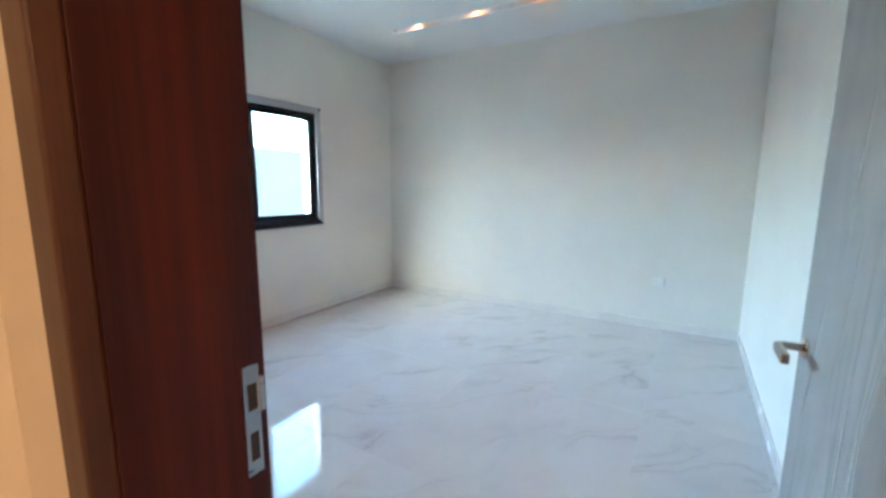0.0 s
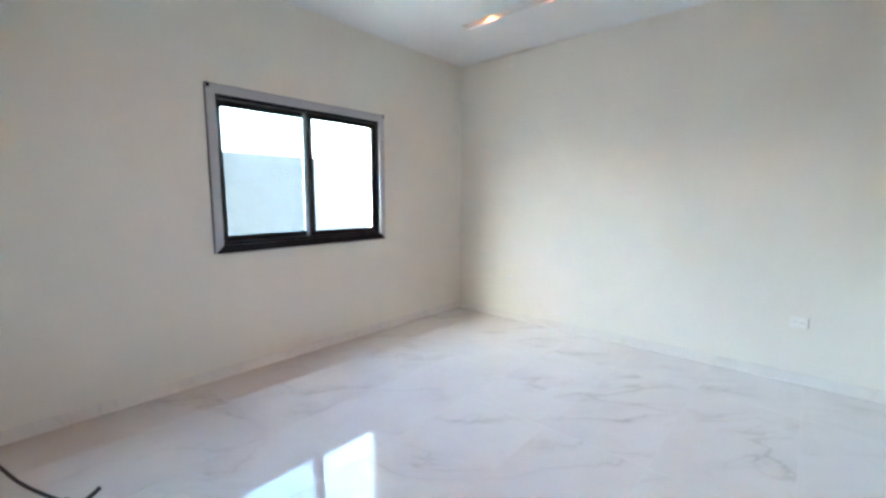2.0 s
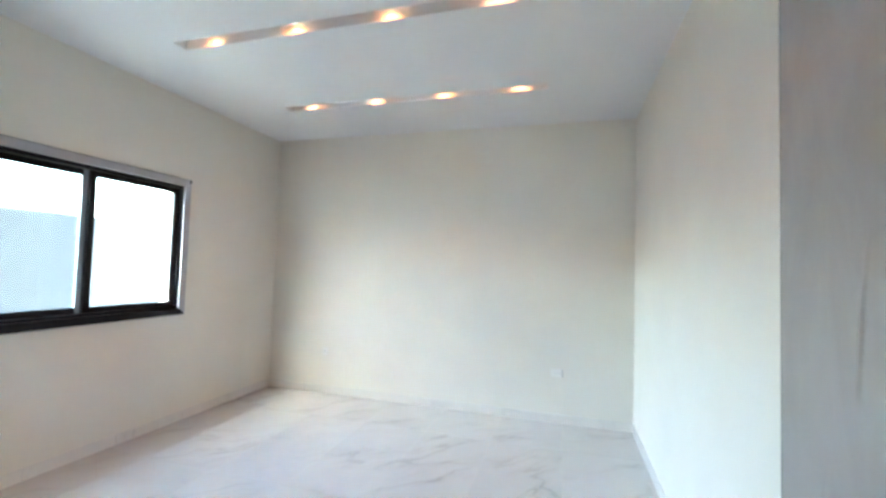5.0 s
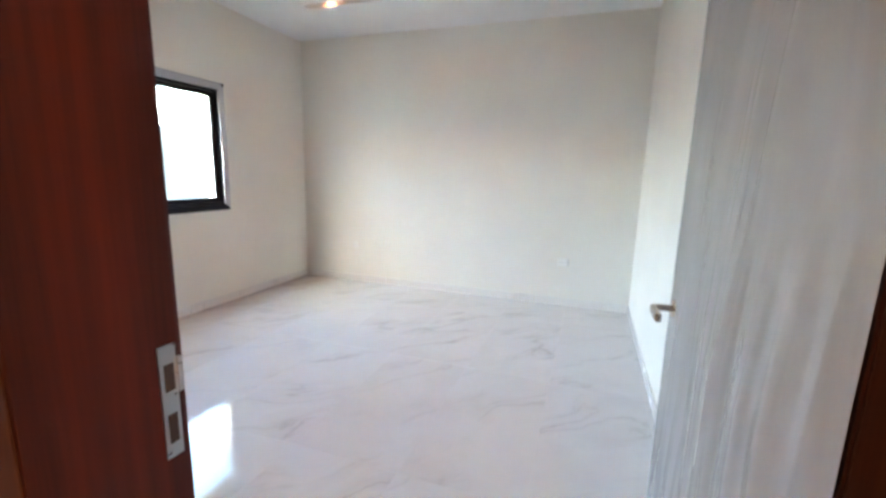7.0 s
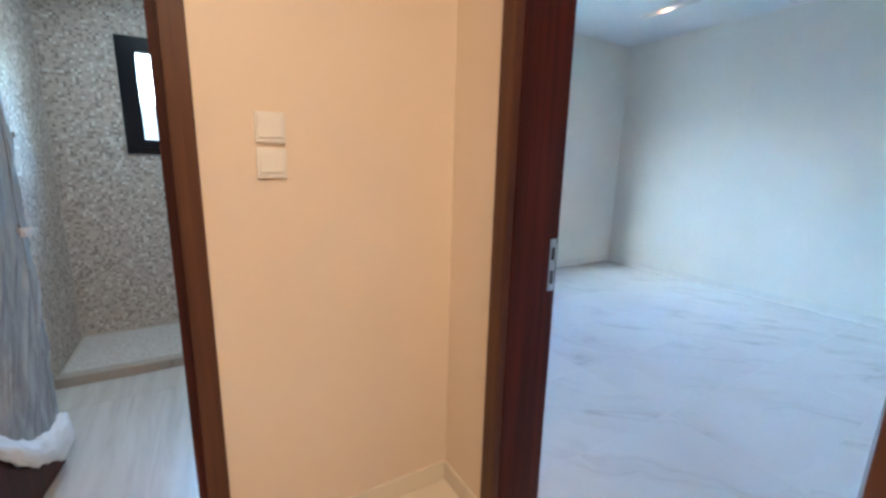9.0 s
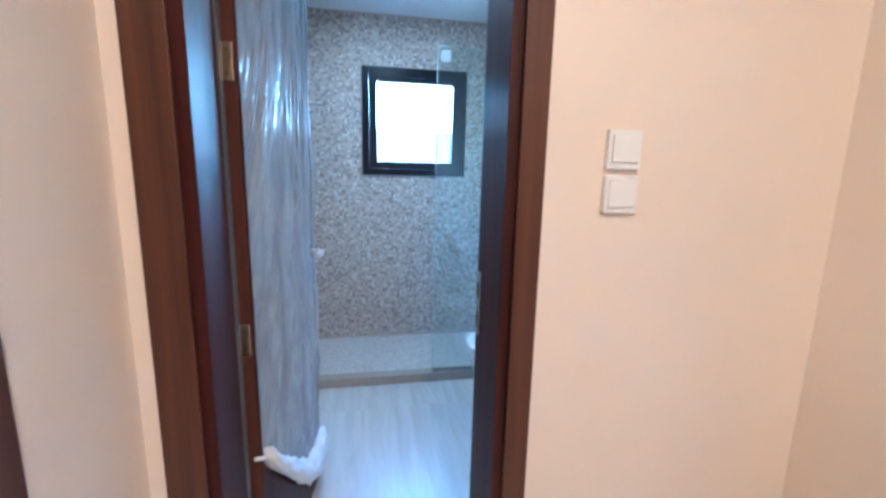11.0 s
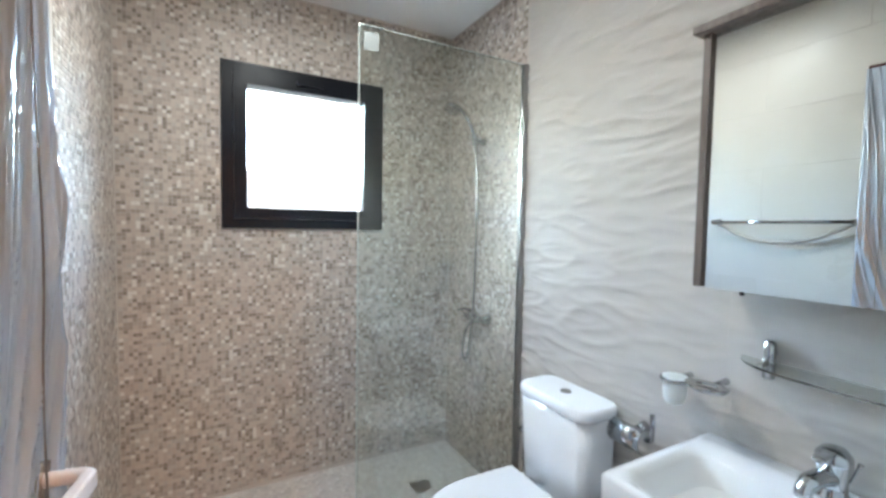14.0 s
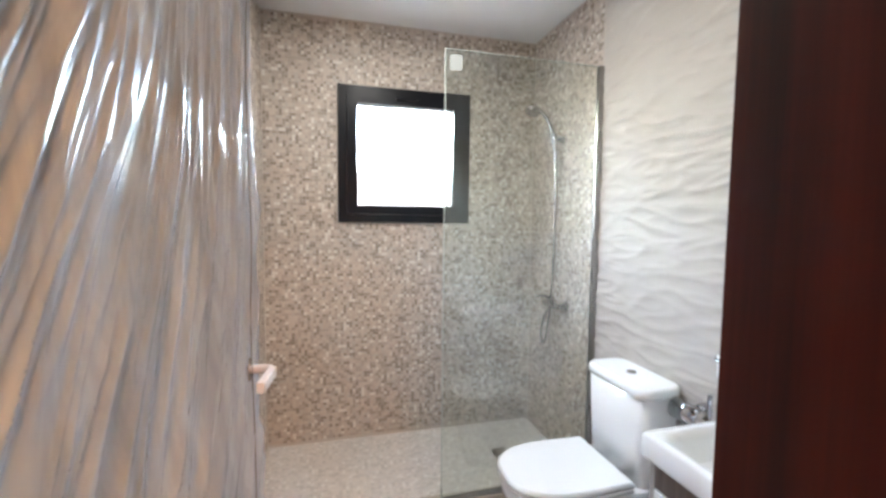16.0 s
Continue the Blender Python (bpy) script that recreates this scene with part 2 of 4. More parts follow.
M = {
    "wall": paint("wall_paint", (0.79, 0.755, 0.68), 0.6),
    "hall_wall": paint("hall_wall_paint", (0.80, 0.685, 0.565), 0.55, 0.04),
    "ceiling": paint("ceiling_paint", (0.80, 0.80, 0.80), 0.7, 0.03),
    "marble": marble("white_marble_tile", (0.60, 0.585, 0.56), (0.23, 0.20, 0.175), (0.52, 0.49, 0.465), 0.05),
    "skirting": marble("marble_skirting", (0.76, 0.735, 0.69), (0.34, 0.31, 0.28), (0.68, 0.65, 0.61), 0.2),
    "hall_tile": marble("cream_hall_tile", (0.78, 0.72, 0.62), (0.52, 0.45, 0.36), (0.72, 0.65, 0.55), 0.12),
    "grout": plain("grout", (0.62, 0.59, 0.55), 0.85),
    "wood": wood("mahogany", (0.015, 0.0024, 0.0016), (0.074, 0.0110, 0.0058), 0.5, spec=0.24),
    "casing": wood("brown_casing_wood", (0.046, 0.0145, 0.0065), (0.105, 0.036, 0.017), 0.4),
    "wood_edge": wood("door_edge_wood", (0.050, 0.0145, 0.0075), (0.115, 0.037, 0.020), 0.5),
    "rebate": plain("grey_sealing_strip", (0.12, 0.11, 0.105), 0.35),
    "film": film("milky_protective_film", 0.72, 0.88, 0.02, 1.8, 4, (0.47, 0.46, 0.46)),
    "film_clear": film("clear_protective_film", 0.50, 0.88, 0.22, 1.7, 9, (0.49, 0.55, 0.64)),
    "film_white": plain("bunched_white_film", (0.82, 0.82, 0.84), 0.4),
    "brass": metal("satin_brass", (0.78, 0.62, 0.42), 0.35),
    "steel": metal("satin_steel", (0.48, 0.465, 0.445), 0.3),
    "chrome": metal("chrome", (0.50, 0.51, 0.53), 0.07),
    "nickel": metal("nickel_lever", (0.52, 0.45, 0.39), 0.22),
    # near-black for the shade inside holes that are only laid on, not cut
    "dark": plain("painted_hole_shade", (0.03, 0.02, 0.015), 0.7),
    "black": plain("black_aluminium", (0.008, 0.009, 0.013), 0.35, Specular_IOR_Level=0.16),
    "alu": plain("film_wrapped_trim", (0.46, 0.46, 0.49), 0.4, 0.35, 14),
    "alu_dark": metal("grey_aluminium_profile", (0.36, 0.36, 0.36), 0.35),
    "stile": plain("lit_look_stile", (0.30, 0.36, 0.40), 0.3),
    "socket": plain("off_white_plastic", (0.79, 0.775, 0.73), 0.35, 0.02),
    "rubber": plain("black_rubber", (0.02, 0.02, 0.02), 0.55),
    "pane": glass("window_glass", (0.97, 0.985, 0.99)),
    "pane_blue": glass("blue_tinted_glass", (0.40, 0.49, 0.55)),
    "pane_pale": glass("pale_tinted_glass", (0.70, 0.79, 0.83)),
    "polished": plain("polished_glass_edge", (0.66, 0.76, 0.73), 0.2, 0.03),
    "screen": glass("shower_glass", (0.87, 0.935, 0.91), ior=1.75),
    "shelf_glass": glass("shelf_glass", (0.95, 0.985, 0.97)),
    "frost": plain("frosted_cup_glass", (0.78, 0.80, 0.79), 0.3, 0.02, 12, Transmission_Weight=0.3),
    "ceramic": plain("white_glazed_ceramic", (0.83, 0.84, 0.84), 0.08, 0.02, 12, Coat_Weight=0.5, Coat_Roughness=0.04),
    "plastic": plain("white_plastic", (0.80, 0.79, 0.76), 0.3, 0.02),
    "mosaic": mosaic("brown_beige_mosaic"),
    "mosaic_light": mosaic("pale_beige_mosaic", 0.45),
    "mortar": plain("mosaic_grout", (0.56, 0.51, 0.46), 0.8),
    "wave": plain("white_matt_relief_tile", (0.50, 0.468, 0.43), 0.5, 0.05, 8),
    "cream": marble("cream_veined_tile", (0.46, 0.435, 0.395), (0.42, 0.39, 0.35), (0.41, 0.385, 0.345), 0.38),
    "stone": plain("beige_kerb_stone", (0.42, 0.365, 0.315), 0.45, 0.2, 25),
    "mirror": metal("mirror_silver", (0.90, 0.93, 0.92), 0.0),
    "cabinet": wood("grey_brown_veneer", (0.10, 0.078, 0.068), (0.20, 0.16, 0.14), 0.45, (60, 60, 4)),
    "panel": plain("grey_laminate_panel", (0.36, 0.335, 0.31), 0.45, 0.1, 20),
    "white_door": plain("white_lacquer", (0.80, 0.80, 0.79), 0.25, 0.02),
    "bulb": glow("lamp_glow", (1.0, 0.72, 0.42), 0.05),
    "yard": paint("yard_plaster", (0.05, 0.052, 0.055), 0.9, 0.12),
    "ground": plain("yard_concrete", (0.12, 0.118, 0.112), 0.9, 0.2, 5),
    "wrap": plain("wrapped_handle_film", (0.62, 0.545, 0.505), 0.35, 0.15, 30),
    "sticker": plain("faded_sticker", (0.27, 0.29, 0.285), 0.5),
    "vent": plain("vent_grey", (0.35, 0.35, 0.34), 0.5),
}
# the mirror is silver behind a smooth face
M["mirror"].node_tree.nodes["Principled BSDF"].inputs["Roughness"].default_value = 0.0
for l in list(M["mirror"].node_tree.links):
    if l.to_socket.name == "Roughness":
        M["mirror"].node_tree.links.remove(l)


def floor_tile_bath():
    n = Nodes("grey_wood_look_tile")
    p = n.vec("ADD", n.pos, n.vec("MULTIPLY", n.info.outputs["Random"], (13.0, 5.0, 3.0)))
    g = n.noise(n.vec("MULTIPLY", p, (1.6, 16.0, 1.0)), 1.0, 6, 0.6, 0.6)
    n.set(Base_Color=n.ramp(g, (0.3, (0.47, 0.44, 0.41)), (0.7, (0.64, 0.61, 0.575))), Roughness=0.3)
    n.bump(g, 0.08, 0.001)
    return n.m


M["bath_tile"] = floor_tile_bath()

# ---- building helpers ----
BASE = {}


def add_box(bm, x0, y0, z0, x1, y1, z1, bevel=0.0, seg=2):
    """A box between two corners, its edges rounded by bevel."""
    r = bmesh.ops.create_cube(bm, size=1.0)
    c = Vector(((x0 + x1) / 2, (y0 + y1) / 2, (z0 + z1) / 2))
    for v in r["verts"]:
        v.co = Vector((v.co.x * abs(x1 - x0), v.co.y * abs(y1 - y0), v.co.z * abs(z1 - z0))) + c
    if bevel > 0:
        edges = list({e for v in r["verts"] for e in v.link_edges})
        bmesh.ops.bevel(bm, geom=edges, offset=bevel, segments=seg, profile=0.6, affect="EDGES")
    return bm


def box(x0, y0, z0, x1, y1, z1, bevel=0.0, seg=2):
    return add_box(bmesh.new(), x0, y0, z0, x1, y1, z1, bevel, seg)


def boxes(*rows, bevel=0.0):
    bm = bmesh.new()
    for r in rows:
        add_box(bm, *r, bevel=bevel)
    return bm


def blocks(xs, ys, zs, hollow=()):
    """One closed skin round the cells of a grid of cuts, leaving out the hollow cells (i, j, k)."""
    bm, made = bmesh.new(), {}
    n = (len(xs) - 1, len(ys) - 1, len(zs) - 1)
    full = {(i, j, k) for i in range(n[0]) for j in range(n[1]) for k in range(n[2])} - set(hollow)

    def vert(i, j, k):
        if (i, j, k) not in made:
            made[i, j, k] = bm.verts.new((xs[i], ys[j], zs[k]))
        return made[i, j, k]

    for i, j, k in full:
        for axis in range(3):
            for side in (0, 1):
                q = [i, j, k]
                q[axis] += 1 if side else -1
                if tuple(q) in full:
                    continue
                c = [i, j, k]
                c[axis] += side
                u, v = [a for a in range(3) if a != axis]
                ring = []
                for du, dv in ((0, 0), (1, 0), (1, 1), (0, 1)):
                    p = list(c)
                    p[u] += du
                    p[v] += dv
                    ring.append(vert(*p))
                bm.faces.new(ring)
    return bm


def add_tube(bm, points, radius, sides=10, cap=True):
    """A round bar or hose along points; radius may be one number or one for each point."""
    pts = [Vector(p) for p in points]
    rad = radius if isinstance(radius, (list, tuple)) else [radius] * len(pts)
    rings, up = [], None
    for i, p in enumerate(pts):
        d = (pts[min(i + 1, len(pts) - 1)] - pts[max(i - 1, 0)]).normalized()
        if up is None:
            up = d.orthogonal().normalized()
        up = (up - d * up.dot(d)).normalized()
        side = d.cross(up)
        rings.append([bm.verts.new(p + (up * math.cos(a) + side * math.sin(a)) * rad[i])
                      for a in (2 * math.pi * k / sides for k in range(sides))])
    for a, b in zip(rings, rings[1:]):
        for k in range(sides):
            f = bm.faces.new((a[k], a[(k + 1) % sides], b[(k + 1) % sides], b[k]))
            f.smooth = True
    if cap:
        bm.faces.new(list(reversed(rings[0])))
        bm.faces.new(rings[-1])
    return bm


def tube(points, radius, sides=10, cap=True):
    return add_tube(bmesh.new(), points, radius, sides, cap)


def bend(points, steps=8):
    """A smooth line through points (Catmull-Rom)."""
    p = [Vector(q) for q in points]
    p = [p[0] * 2 - p[1]] + p + [p[-1] * 2 - p[-2]]
    out = []
    for i in range(1, len(p) - 2):
        for k in range(steps):
            t = k / steps
            out.append(0.5 * ((2 * p[i]) + (p[i + 1] - p[i - 1]) * t + (2 * p[i - 1] - 5 * p[i] + 4 * p[i + 1] - p[i + 2]) * t * t
                              + (3 * p[i] - p[i - 1] - 3 * p[i + 1] + p[i + 2]) * t ** 3))
    out.append(p[-2])
    return out


def add_loft(bm, rings, smooth=True, caps=(True, True)):
    """A skin over rings of equal length, bottom to top."""
    made = [[bm.verts.new(p) for p in r] for r in rings]
    n = len(made[0])
    for a, b in zip(made, made[1:]):
        for k in range(n):
            bm.faces.new((a[k], a[(k + 1) % n], b[(k + 1) % n], b[k])).smooth = smooth
    if caps[0]:
        bm.faces.new(list(reversed(made[0])))
    if caps[1]:
        bm.faces.new(made[-1])
    return bm


def thing(name, place, label, category, group="", kind="", turn=0.0):
    ob = new(name)
    ob.matrix_basis = pose(*place, 0, 0, turn)
    ob.empty_display_size = 0.05
    BASE[ob] = ob.matrix_basis.copy()
    return tagged(ob, label, category, group, kind)


def part(name, bm, material, parent, label="", local=False):
    """Links a bmesh, in world coordinates (or the parent's own, if local), as one mesh under a thing or part."""
    me = bpy.data.meshes.new(name)
    base = BASE[parent] if parent else Matrix()
    if parent and not local:
        bm.transform(base.inverted())
    bmesh.ops.recalc_face_normals(bm, faces=bm.faces)
    bm.to_mesh(me)
    bm.free()
    me.materials.append(M[material])
    ob = new(name, me)
    if parent:
        ob.parent = parent
        BASE[ob] = base
    if label:
        ob["label"] = label
    return ob


def solid(name, bm, material, label, category, kind="structure", group=""):
    """A thing or piece of the setting that is one mesh, in world coordinates."""
    ob = part(name, bm, material, None)
    BASE[ob] = Matrix()
    return tagged(ob, label, category, group, kind)


def pieces(name, parent, mesh, spots):
    """Alike pieces on one mesh, each an object of its own under its parent."""
    for x, y, z in spots:
        ob = new(name, mesh)
        ob.location = (x, y, z)
        ob.parent = parent


def mesh_of(name, bm, material):
    me = bpy.data.meshes.new(name)
    bmesh.ops.recalc_face_normals(bm, faces=bm.faces)
    bm.to_mesh(me)
    bm.free()
    me.materials.append(M[material])
    return me


# ---- shell: levels and lines of the plan ----
CEIL, CEIL_HALL = 3.0, 2.72
BW, BN, BE = -3.01, 4.43, 1.06          # bedroom west, north, east faces
HW, HS, HE = -0.38, -1.74, 2.05         # hall west, south, east faces
WX, WS, WE = -2.88, -1.70, -0.59        # bathroom west, south, east faces
DOOR = 2.14                             # door head
OUT = -3.24                             # outer face of the west front

# bedroom walls
win_y0, win_y1, win_z0, win_z1 = 1.545, 3.125, 1.035, 2.185
TOP = CEIL + 0.1
solid("wall_bedroom_west", blocks((OUT, BW), (0.2, win_y0, win_y1, BN), (-0.05, win_z0, win_z1, TOP), [(0, 1, 1)]), "wall",
      "smooth off-white painted bedroom wall with a window", "wall")
solid("wall_bedroom_north", box(OUT, BN, -0.05, BE + 0.2, BN + 0.2, TOP), "wall", "smooth off-white painted bedroom wall with a socket", "wall")
solid("wall_bedroom_east", box(BE, 0.2, -0.05, BE + 0.2, BN, TOP), "wall", "smooth off-white painted bedroom wall behind the open door", "wall")
solid("wall_bedroom_south", blocks((OUT, -0.03, 0.93, BE + 0.2), (0.1, 0.2), (-0.05, DOOR + 0.03, TOP), [(1, 0, 0)]), "wall",
      "off-white painted bedroom wall with a doorway", "wall")
solid("wall_hall_north", blocks((HW - 0.1, -0.03, 0.93, HE + 0.1), (0.0, 0.1), (-0.05, DOOR + 0.03, CEIL), [(1, 0, 0)]), "hall_wall",
      "cream painted hall wall around the bedroom doorway", "wall")
# hall and bathroom walls
solid("wall_hall_west", blocks((HW - 0.105, HW), (HS - 0.1, -1.645, -0.888, 0.0), (-0.05, DOOR + 0.03, CEIL), [(0, 1, 0)]), "hall_wall",
      "cream painted hall wall between two doorways", "wall")
solid("wall_hall_south", blocks((HW, 0.03, 0.89, HE + 0.1), (HS - 0.12, HS), (-0.05, DOOR + 0.03, CEIL), [(1, 0, 0)]), "hall_wall",
      "cream painted hall wall with a closed door", "wall")
solid("wall_hall_east", box(HE, HS, -0.05, HE + 0.1, 0.0, CEIL), "hall_wall", "cream painted plain hall wall", "wall")
bwin = (-1.25, -0.485, 1.435, 2.195)
solid("wall_bath_west", blocks((OUT, WX), (WS - 0.15, bwin[0], bwin[1], 0.1), (-0.05, bwin[2], bwin[3], CEIL), [(0, 1, 1)]), "mortar",
      "bathroom wall with a small high window behind mosaic", "wall")
solid("wall_bath_north", box(WX, 0.012, -0.05, HW - 0.106, 0.1, CEIL), "wave", "bathroom wall clad with wavy relief tiles and mosaic", "wall")
solid("wall_bath_south", box(WX, WS - 0.15, -0.05, HW - 0.105, WS - 0.008, CEIL), "cream", "bathroom wall clad with cream tiles", "wall")
solid("wall_bath_east", blocks((WE, HW - 0.106), (WS - 0.007, -1.645, -0.888, 0.011), (-0.05, DOOR + 0.03, CEIL), [(0, 1, 0)]), "cream",
      "cream bathroom wall with a doorway", "wall")

# ceilings, the bedroom's with three recessed slots
SX0, SX1, SW, SD = -2.23, 0.26, 0.052, 0.095
cuts = [0.1] + [y for sy in SLOT_ROWS for y in (sy - SW, sy + SW)] + [BN + 0.1]
solid("ceiling_bedroom", blocks((BW - 0.1, SX0, SX1, BE + 0.1), cuts, (CEIL, CEIL + SD, CEIL + SD + 0.05), [(1, 1, 0), (1, 3, 0), (1, 5, 0)]),
      "ceiling", "white bedroom ceiling with three recessed light slots", "ceiling")
solid("ceiling_bath", box(WX, WS - 0.01, CEIL_BATH, WE, 0.012, CEIL_BATH + 0.05), "ceiling", "plain white bathroom ceiling", "ceiling")
solid("ceiling_hall", box(HW, HS, CEIL_HALL, HE, 0.0, CEIL_HALL + 0.05), "ceiling", "plain white hall ceiling", "ceiling")

# floors: beds of grout, the tiles follow at the end
floor_bed = solid("floor_bedroom", box(BW, 0.06, -0.05, BE, BN, -0.0025), "grout", "glossy white veined marble-look tile floor", "floor")
floor_hall = solid("floor_hall", box(WE - 0.03, HS, -0.05, HE, 0.06, -0.0025), "grout", "glossy cream tile hall floor", "floor")
floor_bath = solid("floor_bath", box(WX, WS - 0.007, -0.05, WE - 0.031, 0.011, -0.0025), "grout", "grey wood-look tile bathroom floor", "floor")

# outside: ground, a yard wall that closes the view, and an added shading block
solid("ground", box(-60, -60, -0.35, 60, 60, -0.30), "ground", "bare concrete yard ground outside the house", "ground")
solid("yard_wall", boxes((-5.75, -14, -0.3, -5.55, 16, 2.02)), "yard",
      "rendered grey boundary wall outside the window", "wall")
# unseen mass added over the rooms to keep sun off the yard wall
solid("upper_storey", boxes((OUT, -2.6, CEIL + 0.2, 2.4, BN + 0.2, 6.4)), "yard", "unseen plain block added above the house to shade the yard wall", "wall")


# ---- doors ----
def leaf_frame(origin, along, out):
    """Axes of a door leaf: u from the hinge to the lock, n out of the face that is seen, z up."""
    m = Matrix.Identity(4)
    for i in range(2):
        m[i][0], m[i][1], m[i][3] = along[i], out[i], origin[i]
    return m


def in_leaf(bm, m):
    bm.transform(m)
    return bm


def lever(leaf, m, u, z, metal_name, label):
    """A lever handle: rose, neck and a flat lever that points to the hinge."""
    rose = part("rose", in_leaf(tube([(u, 0.0, z), (u, 0.009, z)], [0.026, 0.024], 20), m), "nickel", leaf)
    bm = tube(bend([(u, 0.006, z), (u, 0.040, z), (u - 0.004, 0.052, z), (u - 0.016, 0.058, z)], 5), 0.0095, 12)
    add_box(bm, u - 0.105, 0.050, z - 0.013, u - 0.008, 0.066, z + 0.010, 0.004)
    part("handle", in_leaf(bm, m), metal_name, leaf, label)


def door_leaf(door, m, width, top, thick=0.042):
    leaf = part("leaf", in_leaf(box(0, -thick, 0.012, width, 0, top, 0.002, 1), m), "wood", door)
    part("hinge_edge", in_leaf(box(-0.0025, -thick + 0.003, 0.014, 0.0, -0.003, top - 0.002), m), "wood_edge", leaf, "raw reddish wood edge of the leaf")
    return leaf


def cover(name, m, width, z0, z1, label, seed, depth, material, taut=False, wrap=0.03, hem=None):
    """A sheet of plastic film hung over a leaf, in vertical folds, wrapped round its free edge."""
    bm = bmesh.new()
    nu, nz = (300, 130) if taut else (320, 320)
    off = Vector((seed * 7.3, seed * 3.1, 0))
    grid = []
    for j in range(nz + 1):
        line = []
        hang = 0.4 + 0.6 * min(1.0, 2.2 * (1 - j / nz))
        for i in range(nu + 1):
            s = (width + wrap) * i / nu
            low = hem(min(1.0, s / width)) if hem else z0
            z = low + (z1 - low) * j / nz
            lean = (0.05 if taut else 0.17) * noise.noise(Vector((s * 2.1, z * 1.1, seed))) - z * (0.42 * max(0.0, 1 - s / width) + 0.26) * (0.08 if taut else 1.25)
            h = 0.0
            for k, (fu, fz, amp) in enumerate(((9.0, 0.8, 0.6), (21.0, 1.3, 0.6), (40.0, 2.2, 0.2)) if taut else ((5.5, 0.9, 0.8), (13.0, 1.8, 0.55), (31.0, 3.6, 0.3))):
                if taut:
                    h += amp * (0.8 + 0.8 * noise.noise(Vector(((s + lean) * fu, z * fz, 4.0 * k)) + off))
                    continue
                r = max(0.0, 1 - abs(noise.noise(Vector(((s + lean) * fu, z * fz, 4.0 * k)) + off)) * 2.8)
                h += amp * r * r
            if taut:
                # smooth by the lock, gathered low down by the hinges, with a few long slanting creases
                loose = max(0.0, min(1.0, (0.58 - s) / 0.25)) * max(0.0, min(1.0, (1.42 - z) / 0.35))
                loose = max(loose, 0.6 * max(0.0, min(1.0, (1.0 - z) / 0.5)) * max(0.0, min(1.0, (0.86 - s) / 0.3)))
                h = 0.45 * h * (0.012 + 5.0 * loose)
                slant = s - 0.17 * (1.5 - z) - 0.008 * math.sin(9 * z)
                for c0, za, zb in ((0.40, 1.28, 1.74), (0.43, 1.33, 1.62), (0.61, 1.30, 1.60), (0.53, 1.02, 1.36), (0.31, 1.25, 1.9), (0.36, 1.2, 1.5), (0.66, 0.85, 1.2)):
                    if za < z < zb:
                        h += 0.7 * math.exp(-((slant - c0) / 0.0045) ** 2) * math.sin(math.pi * (z - za) / (zb - za)) * (0.6 + 0.6 * noise.noise(Vector((c0 * 9, z * 9, 1))))
            n = 0.004 + depth * h * hang * min(1.0, s / 0.05 + 0.1)
            u = min(s, width + 0.003)
            back = max(0.0, s - width)
            if back > 0:
                n, u = 0.006 - back, width + 0.004
            line.append(bm.verts.new((u, n, z)))
        grid.append(line)
    for a, b in zip(grid, grid[1:]):
        for i in range(nu):
            bm.faces.new((a[i], a[i + 1], b[i + 1], b[i])).smooth = True
    bm.transform(m)
    return solid(name, bm, material, label, "plastic film", kind="thing")


def hinge(leaf, m, z, thick=0.042):
    bm = bmesh.new()
    add_box(bm, -0.0065, -thick + 0.006, z - 0.045, -0.003, -0.008, z + 0.045, 0.001, 1)
    h = part("hinge", in_leaf(bm, m), "brass", leaf, "satin brass butt hinge")
    part("knuckle", in_leaf(tube([(-0.008, -thick - 0.004, z - 0.045), (-0.008, -thick - 0.004, z + 0.045)], 0.006, 10), m), "brass", h)
    for dz in (-0.028, 0.028):
        part("screw", in_leaf(tube([(-0.0066, -0.022, z + dz), (-0.0078, -0.022, z + dz)], 0.004, 8), m), "steel", h)


def strike(parent, make, zc):
    """A steel strike plate with two holes, drawn as dark slabs, and a tongue; make(a, b, z0, z1, d0, d1) gives a box
    a..b along the jamb's depth, d out of its face.
    """
    bm = make(-0.001, 0.026, zc - 0.092, zc + 0.092, 0.0, 0.0025)
    p = part("strike_plate", bm, "steel", parent, "satin steel strike plate with two holes")
    part("latch_hole", make(0.005, 0.021, zc + 0.018, zc + 0.062, 0.0026, 0.0034), "dark", p)
    part("bolt_hole", make(0.005, 0.020, zc - 0.068, zc - 0.020, 0.0026, 0.0034), "dark", p)
    part("tongue", make(0.026, 0.033, zc + 0.012, zc + 0.068, 0.0, 0.006), "steel", p)


